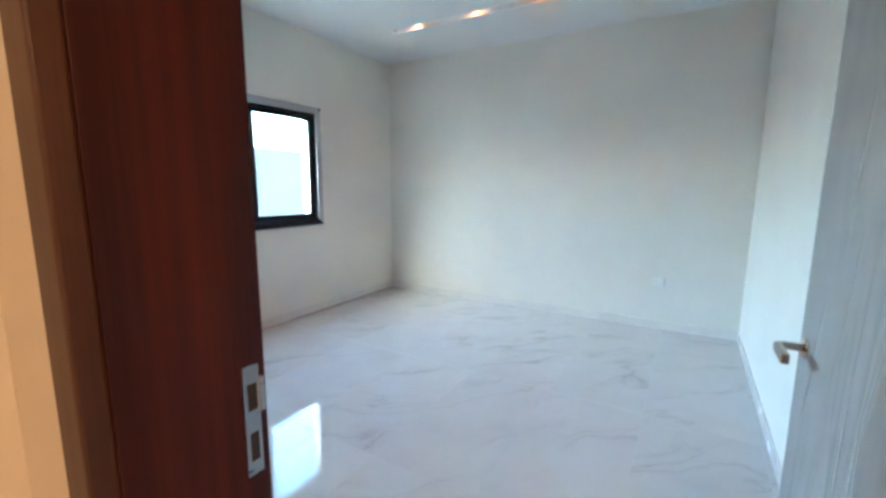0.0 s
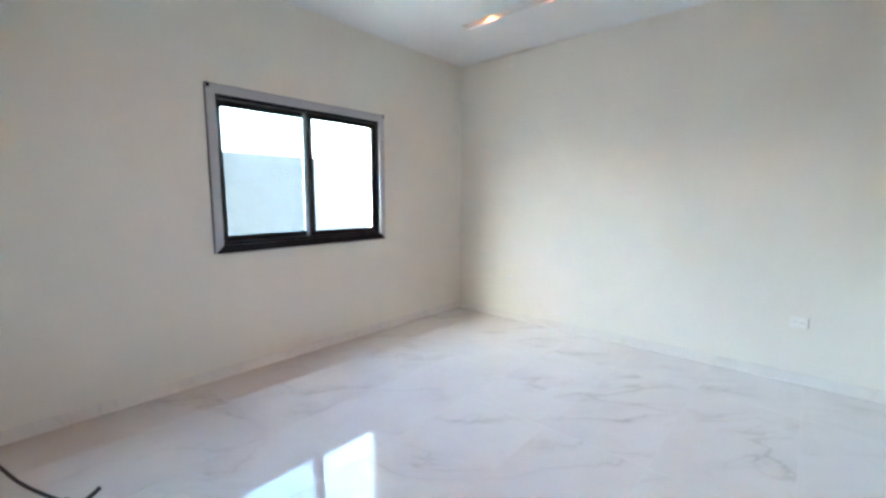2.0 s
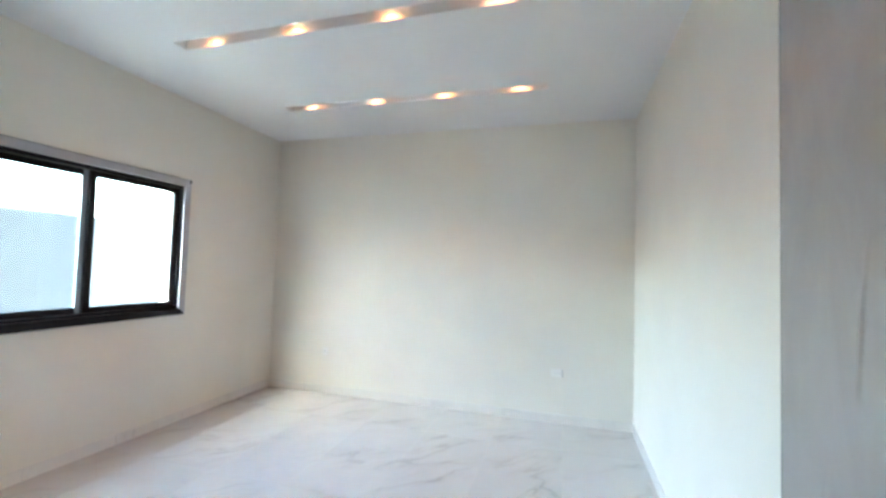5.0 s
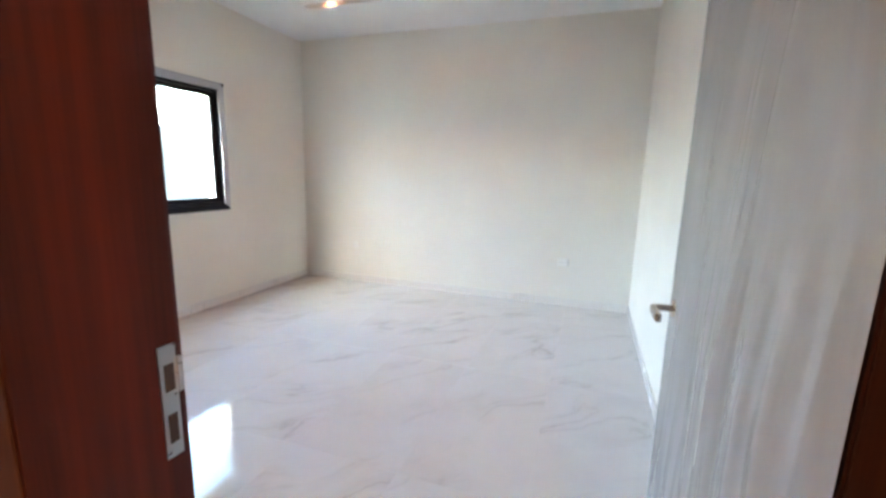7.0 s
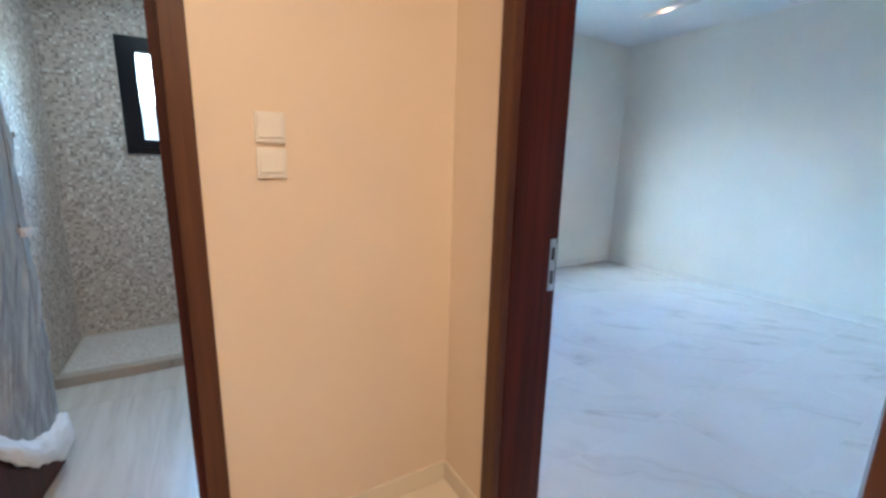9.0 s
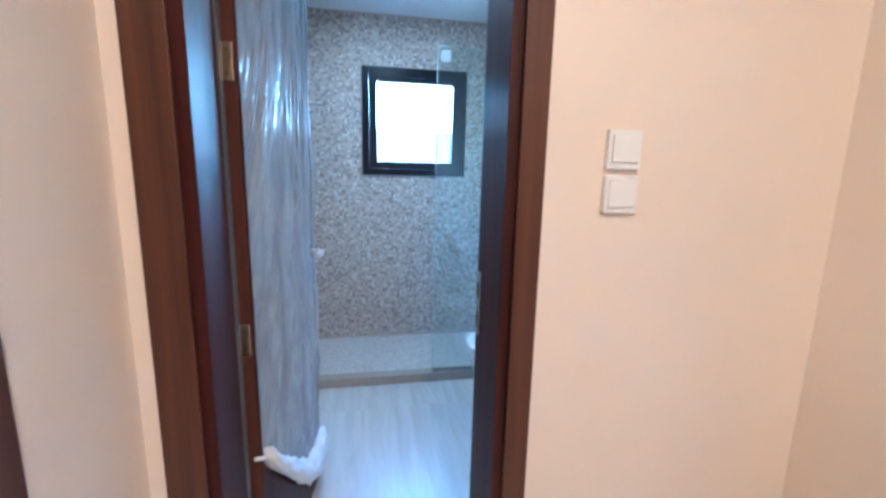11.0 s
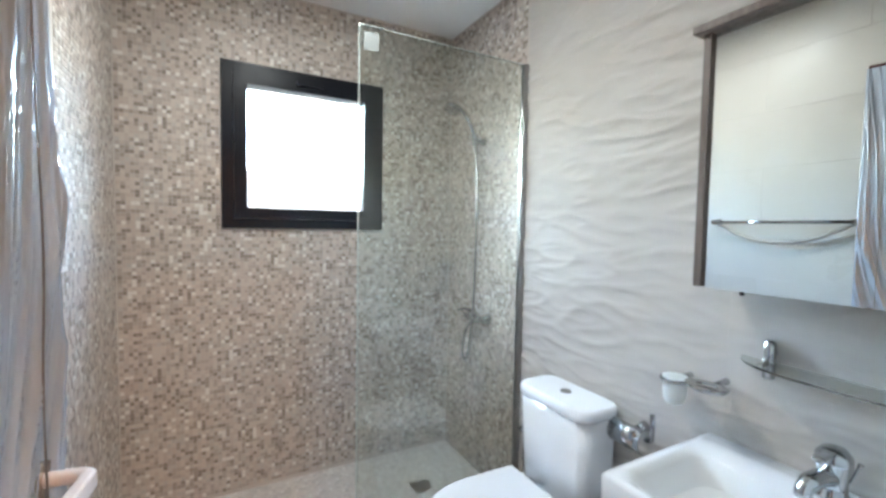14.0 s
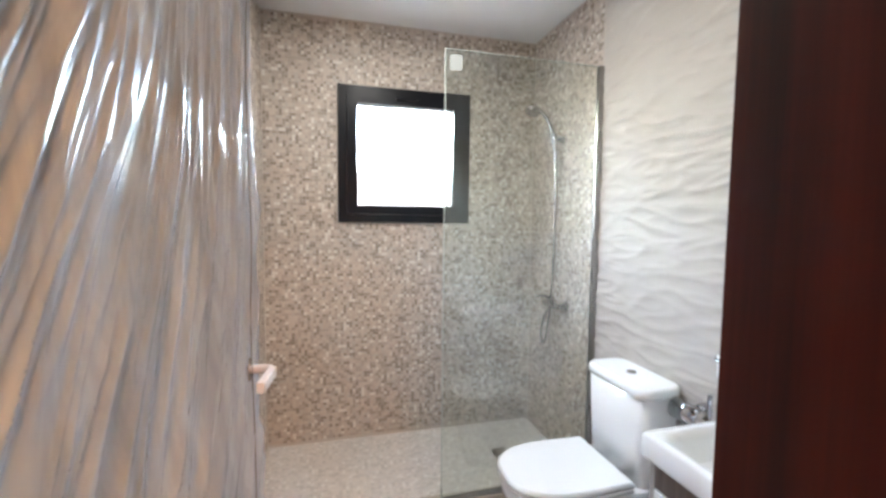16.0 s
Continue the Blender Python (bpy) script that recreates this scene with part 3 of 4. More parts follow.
# bedroom doorway (through the north hall wall)
d1 = thing("door_1", (0.45, 0.1, 0), "dark mahogany bedroom door standing open, with its frame", "door", kind="structure")
part("jamb", box(-0.03, -0.001, 0, 0.0, 0.2, DOOR, 0.002), "wood", d1)
part("jamb", box(0.876, -0.001, 0, 0.932, 0.2, DOOR, 0.002), "wood", d1)
part("head", boxes((-0.03, -0.001, DOOR, 0.93, 0.2, DOOR + 0.03)), "wood", d1)
part("sealing_strip", box(0.8725, 0.172, 0.0, 0.8755, 0.198, DOOR), "rebate", d1, "grey sealing strip in the rebate")
for nm, r in (("casing", (-0.072, -0.032, 0, -0.004, -0.0005, DOOR + 0.07)), ("casing", (0.878, -0.032, 0, 0.974, -0.0005, DOOR + 0.07)),
              ("head_casing", (-0.004, -0.032, DOOR + 0.002, 0.878, -0.0005, DOOR + 0.07)),
              ("casing", (-0.072, 0.2005, 0, -0.012, 0.214, DOOR + 0.07)), ("casing", (0.880, 0.2005, 0, 0.974, 0.222, DOOR + 0.07)),
              ("head_casing", (-0.004, 0.2005, DOOR + 0.002, 0.880, 0.222, DOOR + 0.07))):
    part(nm, box(*r, 0.004), "wood" if r[1] > 0.1 else "casing", d1)
strike(d1, lambda a, b, z0, z1, d0, d1_: box(0.0005 + d0, 0.165 + a, z0, 0.0005 + d1_, 0.165 + b, z1), 1.055)
m1 = leaf_frame((0.846, 0.236), (-0.008, 1.0), (-1.0, -0.008))
leaf1 = door_leaf(d1, m1, 0.856, DOOR - 0.005)
lever(leaf1, m1, 0.812, 1.05, "nickel", "satin nickel lever handle")
for z in (0.22, 0.93, 1.65):
    hinge(leaf1, m1, z)
cover("plastic_cover", m1, 0.856, 0.05, DOOR - 0.02, "clear wrinkled plastic film taped over the bedroom door", 1, 0.0078, "film", True)

# bathroom doorway (through the west hall wall)
JN, JS = -0.943, -1.594
d2 = thing("door_2", (-0.48, -1.27, 0), "dark mahogany bathroom door standing open, with its frame", "door", kind="structure")
part("jamb", box(WE - 0.001, JN, 0, HW - 0.004, JN + 0.054, DOOR, 0.002), "wood", d2)
part("jamb", box(WE - 0.001, JS - 0.05, 0, HW - 0.004, JS, DOOR, 0.002), "wood", d2)
part("sealing_strip", box(WE + 0.004, JS + 0.0005, 0.0, WE + 0.034, JS + 0.0035, DOOR), "rebate", d2, "grey sealing strip in the rebate")
part("head", boxes((WE - 0.001, JS - 0.05, DOOR, HW - 0.004, JN + 0.054, DOOR + 0.03)), "wood", d2)
for nm, r in (("casing", (HW + 0.0015, JN + 0.026, 0, HW + 0.012, JN + 0.089, DOOR + 0.07)), ("casing", (HW + 0.0015, JS - 0.108, 0, HW + 0.012, JS - 0.026, DOOR + 0.07)),
              ("head_casing", (HW + 0.0015, JS - 0.026, DOOR + 0.002, HW + 0.012, JN + 0.026, DOOR + 0.07)),
              ("casing", (WE - 0.022, JN + 0.026, 0, WE - 0.0015, JN + 0.097, DOOR + 0.07)), ("casing", (WE - 0.022, JS - 0.108, 0, WE - 0.0015, JS - 0.026, DOOR + 0.07)),
              ("head_casing", (WE - 0.022, JS - 0.026, DOOR + 0.002, WE - 0.0015, JN + 0.026, DOOR + 0.07))):
    part(nm, box(*r, 0.003), "casing", d2)
strike(d2, lambda a, b, z0, z1, d0, d1_: box(WE + 0.034 - b, JN - 0.0005 - d1_, z0, WE + 0.034 - a, JN - 0.0005 - d0, z1), 1.058)
m2 = leaf_frame((-0.617, -1.566), (-0.9931, 0.1173), (0.1173, 0.9931))
leaf2 = door_leaf(d2, m2, 0.672, DOOR - 0.005)
lever(leaf2, m2, 0.622, 1.095, "wrap", "lever handle still wrapped in pinkish film")
for z in (0.245, 0.96, 1.68):
    hinge(leaf2, m2, z)


def hem_line(f):
    """Height of the film's hem over the leaf, falling from the hinges to the lock."""
    return 0.585 - 0.40 * min(1.0, 1.25 * f) ** 0.75 + 0.06 * max(0.0, f - 0.7)


film2 = cover("plastic_cover", m2, 0.672, 0.42, DOOR - 0.02, "clear wrinkled plastic film taped over the bathroom door", 2, 0.0145, "film_clear", hem=hem_line)
part("overlap_edge", in_leaf(tube(bend([(0.604 + 0.006 * math.sin(3.1 * k), 0.019 + 0.003 * math.sin(2.3 * k), 0.30 + 0.18 * k) for k in range(11)], 4), 0.0013, 6), m2), "rebate", film2, "dark loose edge where the film overlaps")


def bunch():
    """The lower hem of the film, gathered in a sagging white roll across the leaf."""
    bm = bmesh.new()
    nu, nv = 70, 22
    grid = []
    for i in range(nu + 1):
        f = i / nu
        u = 0.004 + f * 0.674
        top = hem_line(f) + 0.045 + 0.012 * math.sin(9 * f)
        tall = 0.035 + 0.115 * f ** 0.7
        ring = []
        for j in range(nv):
            a = 2 * math.pi * j / nv
            w = 1 + 0.45 * noise.noise(Vector((f * 7.0, 3 * math.cos(a), 3 * math.sin(a)))) + 0.25 * noise.noise(Vector((f * 17.0, 5 * math.cos(a), 5 * math.sin(a) + 4)))
            ring.append((u, 0.026 + 0.021 * w * math.cos(a), top - tall / 2 + tall / 2 * w * math.sin(a) - 0.02 * f * math.cos(a)))
        grid.append(ring)
    add_loft(bm, grid)
    add_tube(bm, bend([(0.03, 0.012, 0.585), (-0.005, 0.008, 0.60), (-0.03, -0.004, 0.615)], 4), 0.006, 6)
    return in_leaf(bm, m2)


solid("gathered_film", bunch(), "film_white", "white bunched hem of plastic film round the bathroom door", "plastic film", kind="thing")

# a third, closed door in the south hall wall
d3 = thing("door_3", (0.46, HS, 0), "closed dark mahogany door in the hall", "door", kind="structure")
part("leaf", box(0.032, HS - 0.06, 0.004, 0.888, HS - 0.018, DOOR, 0.002), "wood", d3)
# added backing, never seen: blocks daylight at the gaps round the leaf
solid("wall_behind_door", box(-0.1, HS - 0.22, -0.05, 1.02, HS - 0.121, CEIL), "hall_wall", "unseen plain wall added behind the hall door to keep daylight out", "wall")
for nm, r in (("casing", (-0.052, HS + 0.0005, 0, 0.034, HS + 0.022, DOOR + 0.09)), ("casing", (0.886, HS + 0.0005, 0, 0.96, HS + 0.022, DOOR + 0.09)),
              ("head_casing", (0.034, HS + 0.0005, DOOR - 0.004, 0.886, HS + 0.022, DOOR + 0.09))):
    part(nm, box(*r, 0.004), "casing", d3)

# ---- bedroom window ----
w1 = thing("window_1", (BW, 2.335, 0.99), "black sliding window with grey film-wrapped trim", "window", kind="structure")


def mitred(a0, b0, a1, b1, width, side, x0, x1):
    """One mitred member of a frame in the y-z plane; side is one of l, r, t, b."""
    o = {"l": ((a0, b0), (a0, b1), (a0 + width, b1 - width), (a0 + width, b0 + width)),
         "r": ((a1, b0), (a1, b1), (a1 - width, b1 - width), (a1 - width, b0 + width)),
         "t": ((a0, b1), (a1, b1), (a1 - width, b1 - width), (a0 + width, b1 - width)),
         "b": ((a0, b0), (a1, b0), (a1 - width, b0 + width), (a0 + width, b0 + width))}[side]
    bm = bmesh.new()
    add_loft(bm, [[(x0, y, z) for y, z in o], [(x1, y, z) for y, z in o]], smooth=False)
    bmesh.ops.bevel(bm, geom=list(bm.edges), offset=0.0025, segments=1, affect="EDGES")
    return bm


TY0, TY1, TZ0, TZ1 = 1.499, 3.170, 0.988, 2.240
for s in "ltr":
    t = part("trim", mitred(TY0, TZ0, TY1, TZ1, 0.062, s, BW + 0.0005, BW + 0.026), "alu", w1, "dull grey film-wrapped trim")
part("bottom_trim", mitred(TY0, TZ0, TY1, TZ1, 0.062, "b", BW + 0.0005, BW + 0.030), "black", w1)
part("gasket", boxes((BW + 0.0005, TY0 - 0.006, TZ0, BW + 0.012, TY0 - 0.0005, TZ1 + 0.004), (BW + 0.0005, TY0, TZ1 + 0.0005, BW + 0.012, TY1, TZ1 + 0.006)), "black", w1)
for a, b in ((TY0 + 0.012, TZ1 - 0.012), (TY1 - 0.012, TZ1 - 0.012)):
    part("corner_clip", box(BW + 0.0262, a - 0.012, b - 0.016, BW + 0.030, a + 0.012, b + 0.016, 0.002), "black", w1)
FY0, FY1, FZ0, FZ1 = win_y0, win_y1, win_z0, win_z1
part("window_frame", boxes((BW - 0.10, FY0, FZ0, BW - 0.002, FY0 + 0.035, FZ1), (BW - 0.10, FY1 - 0.035, FZ0, BW - 0.002, FY1, FZ1),
     (BW - 0.10, FY0 + 0.035, FZ0, BW - 0.002, FY1 - 0.035, FZ0 + 0.035), (BW - 0.10, FY0 + 0.035, FZ1 - 0.035, BW - 0.002, FY1 - 0.035, FZ1)), "black", w1)


def sash(name, y0, y1, x, glazing, stile=None):
    w, z0, z1 = 0.045, FZ0 + 0.036, FZ1 - 0.036
    upright = (x, y1 - w, z0, x + 0.03, y1, z1)
    s = part(name, boxes((x, y0, z0, x + 0.03, y0 + w, z1), *(() if stile else (upright,)), (x, y0 + w, z0, x + 0.03, y1 - w, z0 + w), (x, y0 + w, z1 - w, x + 0.03, y1 - w, z1)), "black", w1)
    if stile:
        # daylight on this stile is put into its paler colour
        part("meeting_stile", box(*upright, 0.002, 1), stile, s, "meeting stile coloured pale blue-grey to look lit")
    p = part("pane", box(x + 0.012, y0 + w, z0 + w, x + 0.018, y1 - w, z1 - w), glazing, s)
    p.visible_shadow = False
    return s


sash("sliding_sash", FY0 + 0.036, 2.352, BW - 0.090, "pane_blue", "stile")
sash("sliding_sash", 2.335, FY1 - 0.036, BW - 0.052, "pane_pale")

# ---- bathroom window ----
w2 = thing("window_2", (WX, -0.866, 1.405), "small black tilting window", "window", kind="structure")
A0, A1, Z0, Z1 = -1.278, -0.455, 1.405, 2.222
part("window_frame", boxes((WX - 0.05, A0, Z0, WX + 0.018, A0 + 0.052, Z1), (WX - 0.05, A1 - 0.052, Z0, WX + 0.018, A1, Z1),
     (WX - 0.05, A0 + 0.052, Z0, WX + 0.018, A1 - 0.052, Z0 + 0.05), (WX - 0.05, A0 + 0.052, Z1 - 0.05, WX + 0.018, A1 - 0.052, Z1)), "black", w2)
sx = part("sash", boxes((WX - 0.055, A0 + 0.053, Z0 + 0.051, WX + 0.03, A0 + 0.115, Z1 - 0.051), (WX - 0.055, A1 - 0.112, Z0 + 0.051, WX + 0.03, A1 - 0.053, Z1 - 0.051),
     (WX - 0.055, A0 + 0.115, Z0 + 0.051, WX + 0.03, A1 - 0.112, Z0 + 0.105), (WX - 0.055, A0 + 0.115, Z1 - 0.105, WX + 0.03, A1 - 0.112, Z1 - 0.051)), "black", w2)
part("latch", box(WX + 0.0305, -0.93, Z1 - 0.075, WX + 0.048, -0.80, Z1 - 0.055, 0.004), "black", sx)
pw = part("pane", box(WX - 0.02, A0 + 0.115, Z0 + 0.105, WX - 0.014, A1 - 0.112, Z1 - 0.105), "pane", sx)
pw.visible_shadow = False

# ---- skirtings ----
def skirt(name, rows, material, label):
    s = thing(name, (rows[0][0], rows[0][1], 0), label, "skirting", kind="structure")
    for r in rows:
        part("skirting_tile", box(*r, 0.0015, 1), material, s)


def run(a, b, step):
    k = a
    while k < b - 0.01:
        yield k + 0.001, min(k + step, b) - 0.001
        k += step


skirt("baseboard_bedroom", [(a, BN - 0.011, 0, b, BN - 0.0005, 0.082) for a, b in run(BW + 0.012, BE - 0.012, 0.6)]
      + [(BW + 0.0005, a, 0, BW + 0.011, b, 0.082) for a, b in run(0.222, BN - 0.012, 0.6)]
      + [(BE - 0.011, a, 0, BE - 0.0005, b, 0.082) for a, b in run(0.222, BN - 0.012, 0.6)]
      + [(a, 0.2005, 0, b, 0.211, 0.082) for a, b in run(BW + 0.012, -0.074, 0.6)], "skirting", "white marble skirting tiles")
skirt("baseboard_hall", [(HW + 0.0005, -0.843, 0, HW + 0.011, -0.001, 0.086), (HW + 0.0125, -0.012, 0, -0.073, -0.0005, 0.086),
      (0.975, -0.012, 0, HE, -0.0005, 0.086), (HW + 0.0125, HS + 0.0005, 0, -0.053, HS + 0.012, 0.086), (0.961, HS + 0.0005, 0, HE, HS + 0.012, 0.086)],
      "hall_tile", "cream tile skirting in the hall")


# ---- ceiling lights of the bedroom ----
spot = thing("ceiling_spot", (SLOT_LAMPS[0], SLOT_ROWS[0], CEIL + SD), "small warm recessed spotlight in a ceiling slot", "ceiling light", "spots in the ceiling slots")
part("ring", tube([(0, 0, -0.001), (0, 0, -0.012)], [0.043, 0.040], 24), "plastic", spot, local=True)
part("lens", tube([(0, 0, -0.0125), (0, 0, -0.018)], [0.026, 0.024], 20), "bulb", spot, local=True)
for sy in SLOT_ROWS:
    for sx_ in SLOT_LAMPS:
        if (sx_, sy) != (SLOT_LAMPS[0], SLOT_ROWS[0]):
            copy_thing(spot, pose(sx_, sy, CEIL + SD))
hall_light = thing("hall_ceiling_light", (1.05, -1.0, CEIL_HALL), "round warm surface downlight in the hall", "ceiling light", "hall lights")
part("ring", tube([(0, 0, -0.001), (0, 0, -0.03)], [0.06, 0.055], 24), "plastic", hall_light, local=True)
part("lens", tube([(0, 0, -0.0305), (0, 0, -0.034)], [0.045, 0.043], 24), "bulb", hall_light, local=True)
copy_thing(hall_light, pose(1.65, -0.6, CEIL_HALL))
bath_lamp = copy_thing(hall_light, pose(-1.85, -1.05, CEIL_BATH))
bath_lamp.name = "bath_ceiling_light"
tagged(bath_lamp, "round white surface downlight in the bathroom", "ceiling light", "bathroom lights")


# ---- sockets, switches and the loose cable ----
def socket(x, z, label, modules=2):
    s = thing("wall_socket", (x, BN, z), label, "socket", "bedroom sockets")
    w = 0.043 * modules + 0.02
    part("plate", box(x - w / 2, BN - 0.009, z - 0.04, x + w / 2, BN - 0.0005, z + 0.04, 0.003), "socket", s)
    for k in range(modules):
        cx = x - w / 2 + 0.032 + 0.043 * k
        f = part("module", box(cx - 0.019, BN - 0.012, z - 0.024, cx + 0.019, BN - 0.0092, z + 0.024, 0.0015), "socket", s)
        for dx in (-0.008, 0.008):
            part("pin_hole", tube([(cx + dx, BN - 0.0121, z), (cx + dx, BN - 0.0126, z)], 0.003, 8), "dark", f)
    return s


socket(0.352, 0.483, "white double wall socket low on the bedroom wall", 2)
part("side_cap", box(0.4065, BN - 0.016, 0.445, 0.414, BN - 0.0005, 0.521, 0.002), "vent", bpy.data.objects["wall_socket"], "grey side cap")
socket(-2.25, 0.476, "small white wall socket low in the bedroom corner", 1)


def switch(zc, label):
    s = thing("light_switch", (HW, -0.66, zc), label, "light switch", "hall switches")
    part("plate", box(HW + 0.0005, -0.702, zc - 0.045, HW + 0.015, -0.616, zc + 0.045, 0.003), "plastic", s)
    part("rocker", box(HW + 0.0152, -0.694, zc - 0.030, HW + 0.0215, -0.624, zc + 0.034, 0.003), "plastic", s)


switch(1.487, "cream double wall switch on the hall wall")
switch(1.382, "cream wall switch below another on the hall wall")


def loose_cable():
    c = thing("loose_cable", (-2.15, 0.25, 0), "black cable bundle hanging out of the bedroom wall", "cable")
    part("sheath", tube(bend([(-2.55, 0.204, 0.14), (-2.50, 0.26, 0.135), (-2.40, 0.33, 0.05), (-2.28, 0.40, 0.010), (-2.12, 0.47, 0.010), (-2.02, 0.52, 0.03)], 8), 0.008, 8), "rubber", c)
    for k, (dx, dy, dz) in enumerate(((0.16, 0.05, 0.06), (0.19, 0.09, 0.045), (0.13, 0.11, 0.075), (0.17, 0.02, 0.035))):
        part("wire", tube(bend([(-2.14 + 0.02 * k, 0.47, 0.012), (-2.03, 0.50 + 0.01 * k, 0.03), (-2.14 + dx, 0.47 + dy, dz)], 6), 0.010, 6), "rubber", c)


loose_cable()


# ---- bathroom: toilet ----
def dee(cx, back, front, half, z, n=36, power=2.6):
    """A D-shaped ring: straight at the back, rounded towards the front (which lies at smaller y)."""
    out = []
    mid = back - (back - front) * 0.42
    for k in range(n):
        a = math.pi * k / (n - 1)
        c, s = math.cos(a), math.sin(a)
        out.append((cx + half * math.copysign(abs(c) ** (2 / power), c), mid - (mid - front) * abs(s) ** (2 / power), z))
    out.append((cx - half * 0.96, back, z))
    out.append((cx + half * 0.96, back, z))
    return out


def rounded(x0, y0, x1, y1, r, z, n=7):
    out = []
    for cx, cy, a0 in ((x1 - r, y1 - r, 0), (x0 + r, y1 - r, 90), (x0 + r, y0 + r, 180), (x1 - r, y0 + r, 270)):
        for k in range(n):
            a = radians(a0 + 90 * k / (n - 1))
            out.append((cx + r * math.cos(a), cy + r * math.sin(a), z))
    return out


TX = -1.715
toilet = thing("toilet", (TX, -0.35, 0), "white ceramic close-coupled toilet with its lid down", "toilet")
bm = bmesh.new()
add_loft(bm, [dee(TX, -0.03, -0.56, 0.125, 0.0), dee(TX, -0.03, -0.57, 0.13, 0.05), dee(TX, -0.03, -0.60, 0.14, 0.18), dee(TX, -0.03, -0.645, 0.165, 0.30),
              dee(TX, -0.03, -0.668, 0.178, 0.36), dee(TX, -0.03, -0.672, 0.180, 0.395), dee(TX, -0.03, -0.665, 0.175, 0.400)])
part("bowl", bm, "ceramic", toilet)
bm = bmesh.new()
add_loft(bm, [dee(TX, -0.225, -0.672, 0.182, 0.404), dee(TX, -0.222, -0.678, 0.186, 0.410), dee(TX, -0.222, -0.678, 0.186, 0.418), dee(TX, -0.225, -0.672, 0.182, 0.422)])
part("seat", bm, "ceramic", toilet)
bm = bmesh.new()
add_loft(bm, [dee(TX, -0.225, -0.674, 0.184, 0.424), dee(TX, -0.220, -0.680, 0.188, 0.430), dee(TX, -0.220, -0.680, 0.188, 0.440), dee(TX, -0.228, -0.668, 0.178, 0.449)])
part("lid", bm, "ceramic", toilet)
bm = bmesh.new()
add_loft(bm, [rounded(TX - 0.165, -0.185, TX + 0.165, -0.018, 0.035, 0.395), rounded(TX - 0.172, -0.192, TX + 0.172, -0.018, 0.04, 0.55), rounded(TX - 0.180, -0.200, TX + 0.180, -0.018, 0.045, 0.755)])
cistern = part("cistern", bm, "ceramic", toilet)
bm = bmesh.new()
add_loft(bm, [rounded(TX - 0.182, -0.203, TX + 0.182, -0.016, 0.045, 0.757), rounded(TX - 0.187, -0.208, TX + 0.187, -0.014, 0.048, 0.763),
              rounded(TX - 0.187, -0.208, TX + 0.187, -0.014, 0.048, 0.788), rounded(TX - 0.178, -0.199, TX + 0.178, -0.022, 0.042, 0.799)])
part("cistern_lid", bm, "ceramic", cistern)
part("flush_button", tube([(TX, -0.11, 0.798), (TX, -0.11, 0.804)], [0.022, 0.020], 20), "chrome", cistern, "chrome flush button")
for dx in (-0.07, 0.07):
    part("seat_hinge", box(TX + dx - 0.02, -0.222, 0.402, TX + dx + 0.02, -0.196, 0.432, 0.005), "chrome", toilet)

# water valve and hose beside it
valve = thing("water_valve", (-2.03, 0, 0.46), "chrome angle valve with a braided hose by the toilet", "valve")
part("valve_body", tube([(-2.03, 0.01, 0.5), (-2.03, -0.05, 0.5)], [0.016, 0.011], 12), "chrome", valve)
part("knob", tube([(-2.03, -0.05, 0.5), (-2.03, -0.075, 0.5)], [0.016, 0.014], 12), "chrome", valve)
part("hose", tube(bend([(-2.03, -0.035, 0.51), (-2.02, -0.045, 0.60), (-1.97, -0.06, 0.72), (-1.90, -0.08, 0.70)], 6), 0.006, 8), "steel", valve)
part("hose", tube(bend([(-2.03, -0.035, 0.49), (-2.035, -0.05, 0.36), (-1.98, -0.06, 0.25), (-1.86, -0.08, 0.30)], 6), 0.006, 8), "steel", valve)

# ---- bathroom: vanity, basin, tap ----
VX0, VX1, VF = -1.245, -0.625, -0.462
vanity = thing("vanity_cabinet", (-0.935, -0.22, 0), "white vanity cabinet with a grey-brown top rail on the floor", "cabinet")
part("side_panel", box(VX0 + 0.012, VF + 0.03, 0.14, VX0 + 0.030, -0.002, 0.757), "panel", vanity)
part("side_panel", box(VX1 - 0.030, VF + 0.03, 0.14, VX1 - 0.012, -0.002, 0.757), "panel", vanity)
part("top_rail", box(VX0 + 0.031, VF + 0.028, 0.675, VX1 - 0.031, VF + 0.046, 0.757, 0.002), "cabinet", vanity)
part("bottom_panel", box(VX0 + 0.031, VF + 0.05, 0.14, VX1 - 0.031, -0.002, 0.158), "cabinet", vanity)
part("back_panel", box(VX0 + 0.031, -0.012, 0.159, VX1 - 0.031, -0.003, 0.756), "cabinet", vanity)
for a, b in ((VX0 + 0.033, -0.937), (-0.933, VX1 - 0.033)):
    dr = part("door", box(a, VF + 0.026, 0.145, b, VF + 0.044, 0.670, 0.003), "white_door", vanity, "glossy white cabinet door")
    hx = b - 0.03 if b < -0.9 else a + 0.03
    part("handle", tube(bend([(hx, VF + 0.026, 0.50), (hx, VF + 0.008, 0.51), (hx, VF + 0.008, 0.60), (hx, VF + 0.026, 0.61)], 5), 0.005, 8), "chrome", dr)
for px in (VX0 + 0.05, VX1 - 0.05):
    for py in (VF + 0.07, -0.05):
        part("leg", tube([(px, py, 0.0), (px, py, 0.14)], [0.016, 0.02], 12), "steel", vanity)
basin = thing("washbasin", (-0.935, -0.22, 0.758), "white ceramic furniture washbasin on the vanity", "washbasin")
bm = bmesh.new()
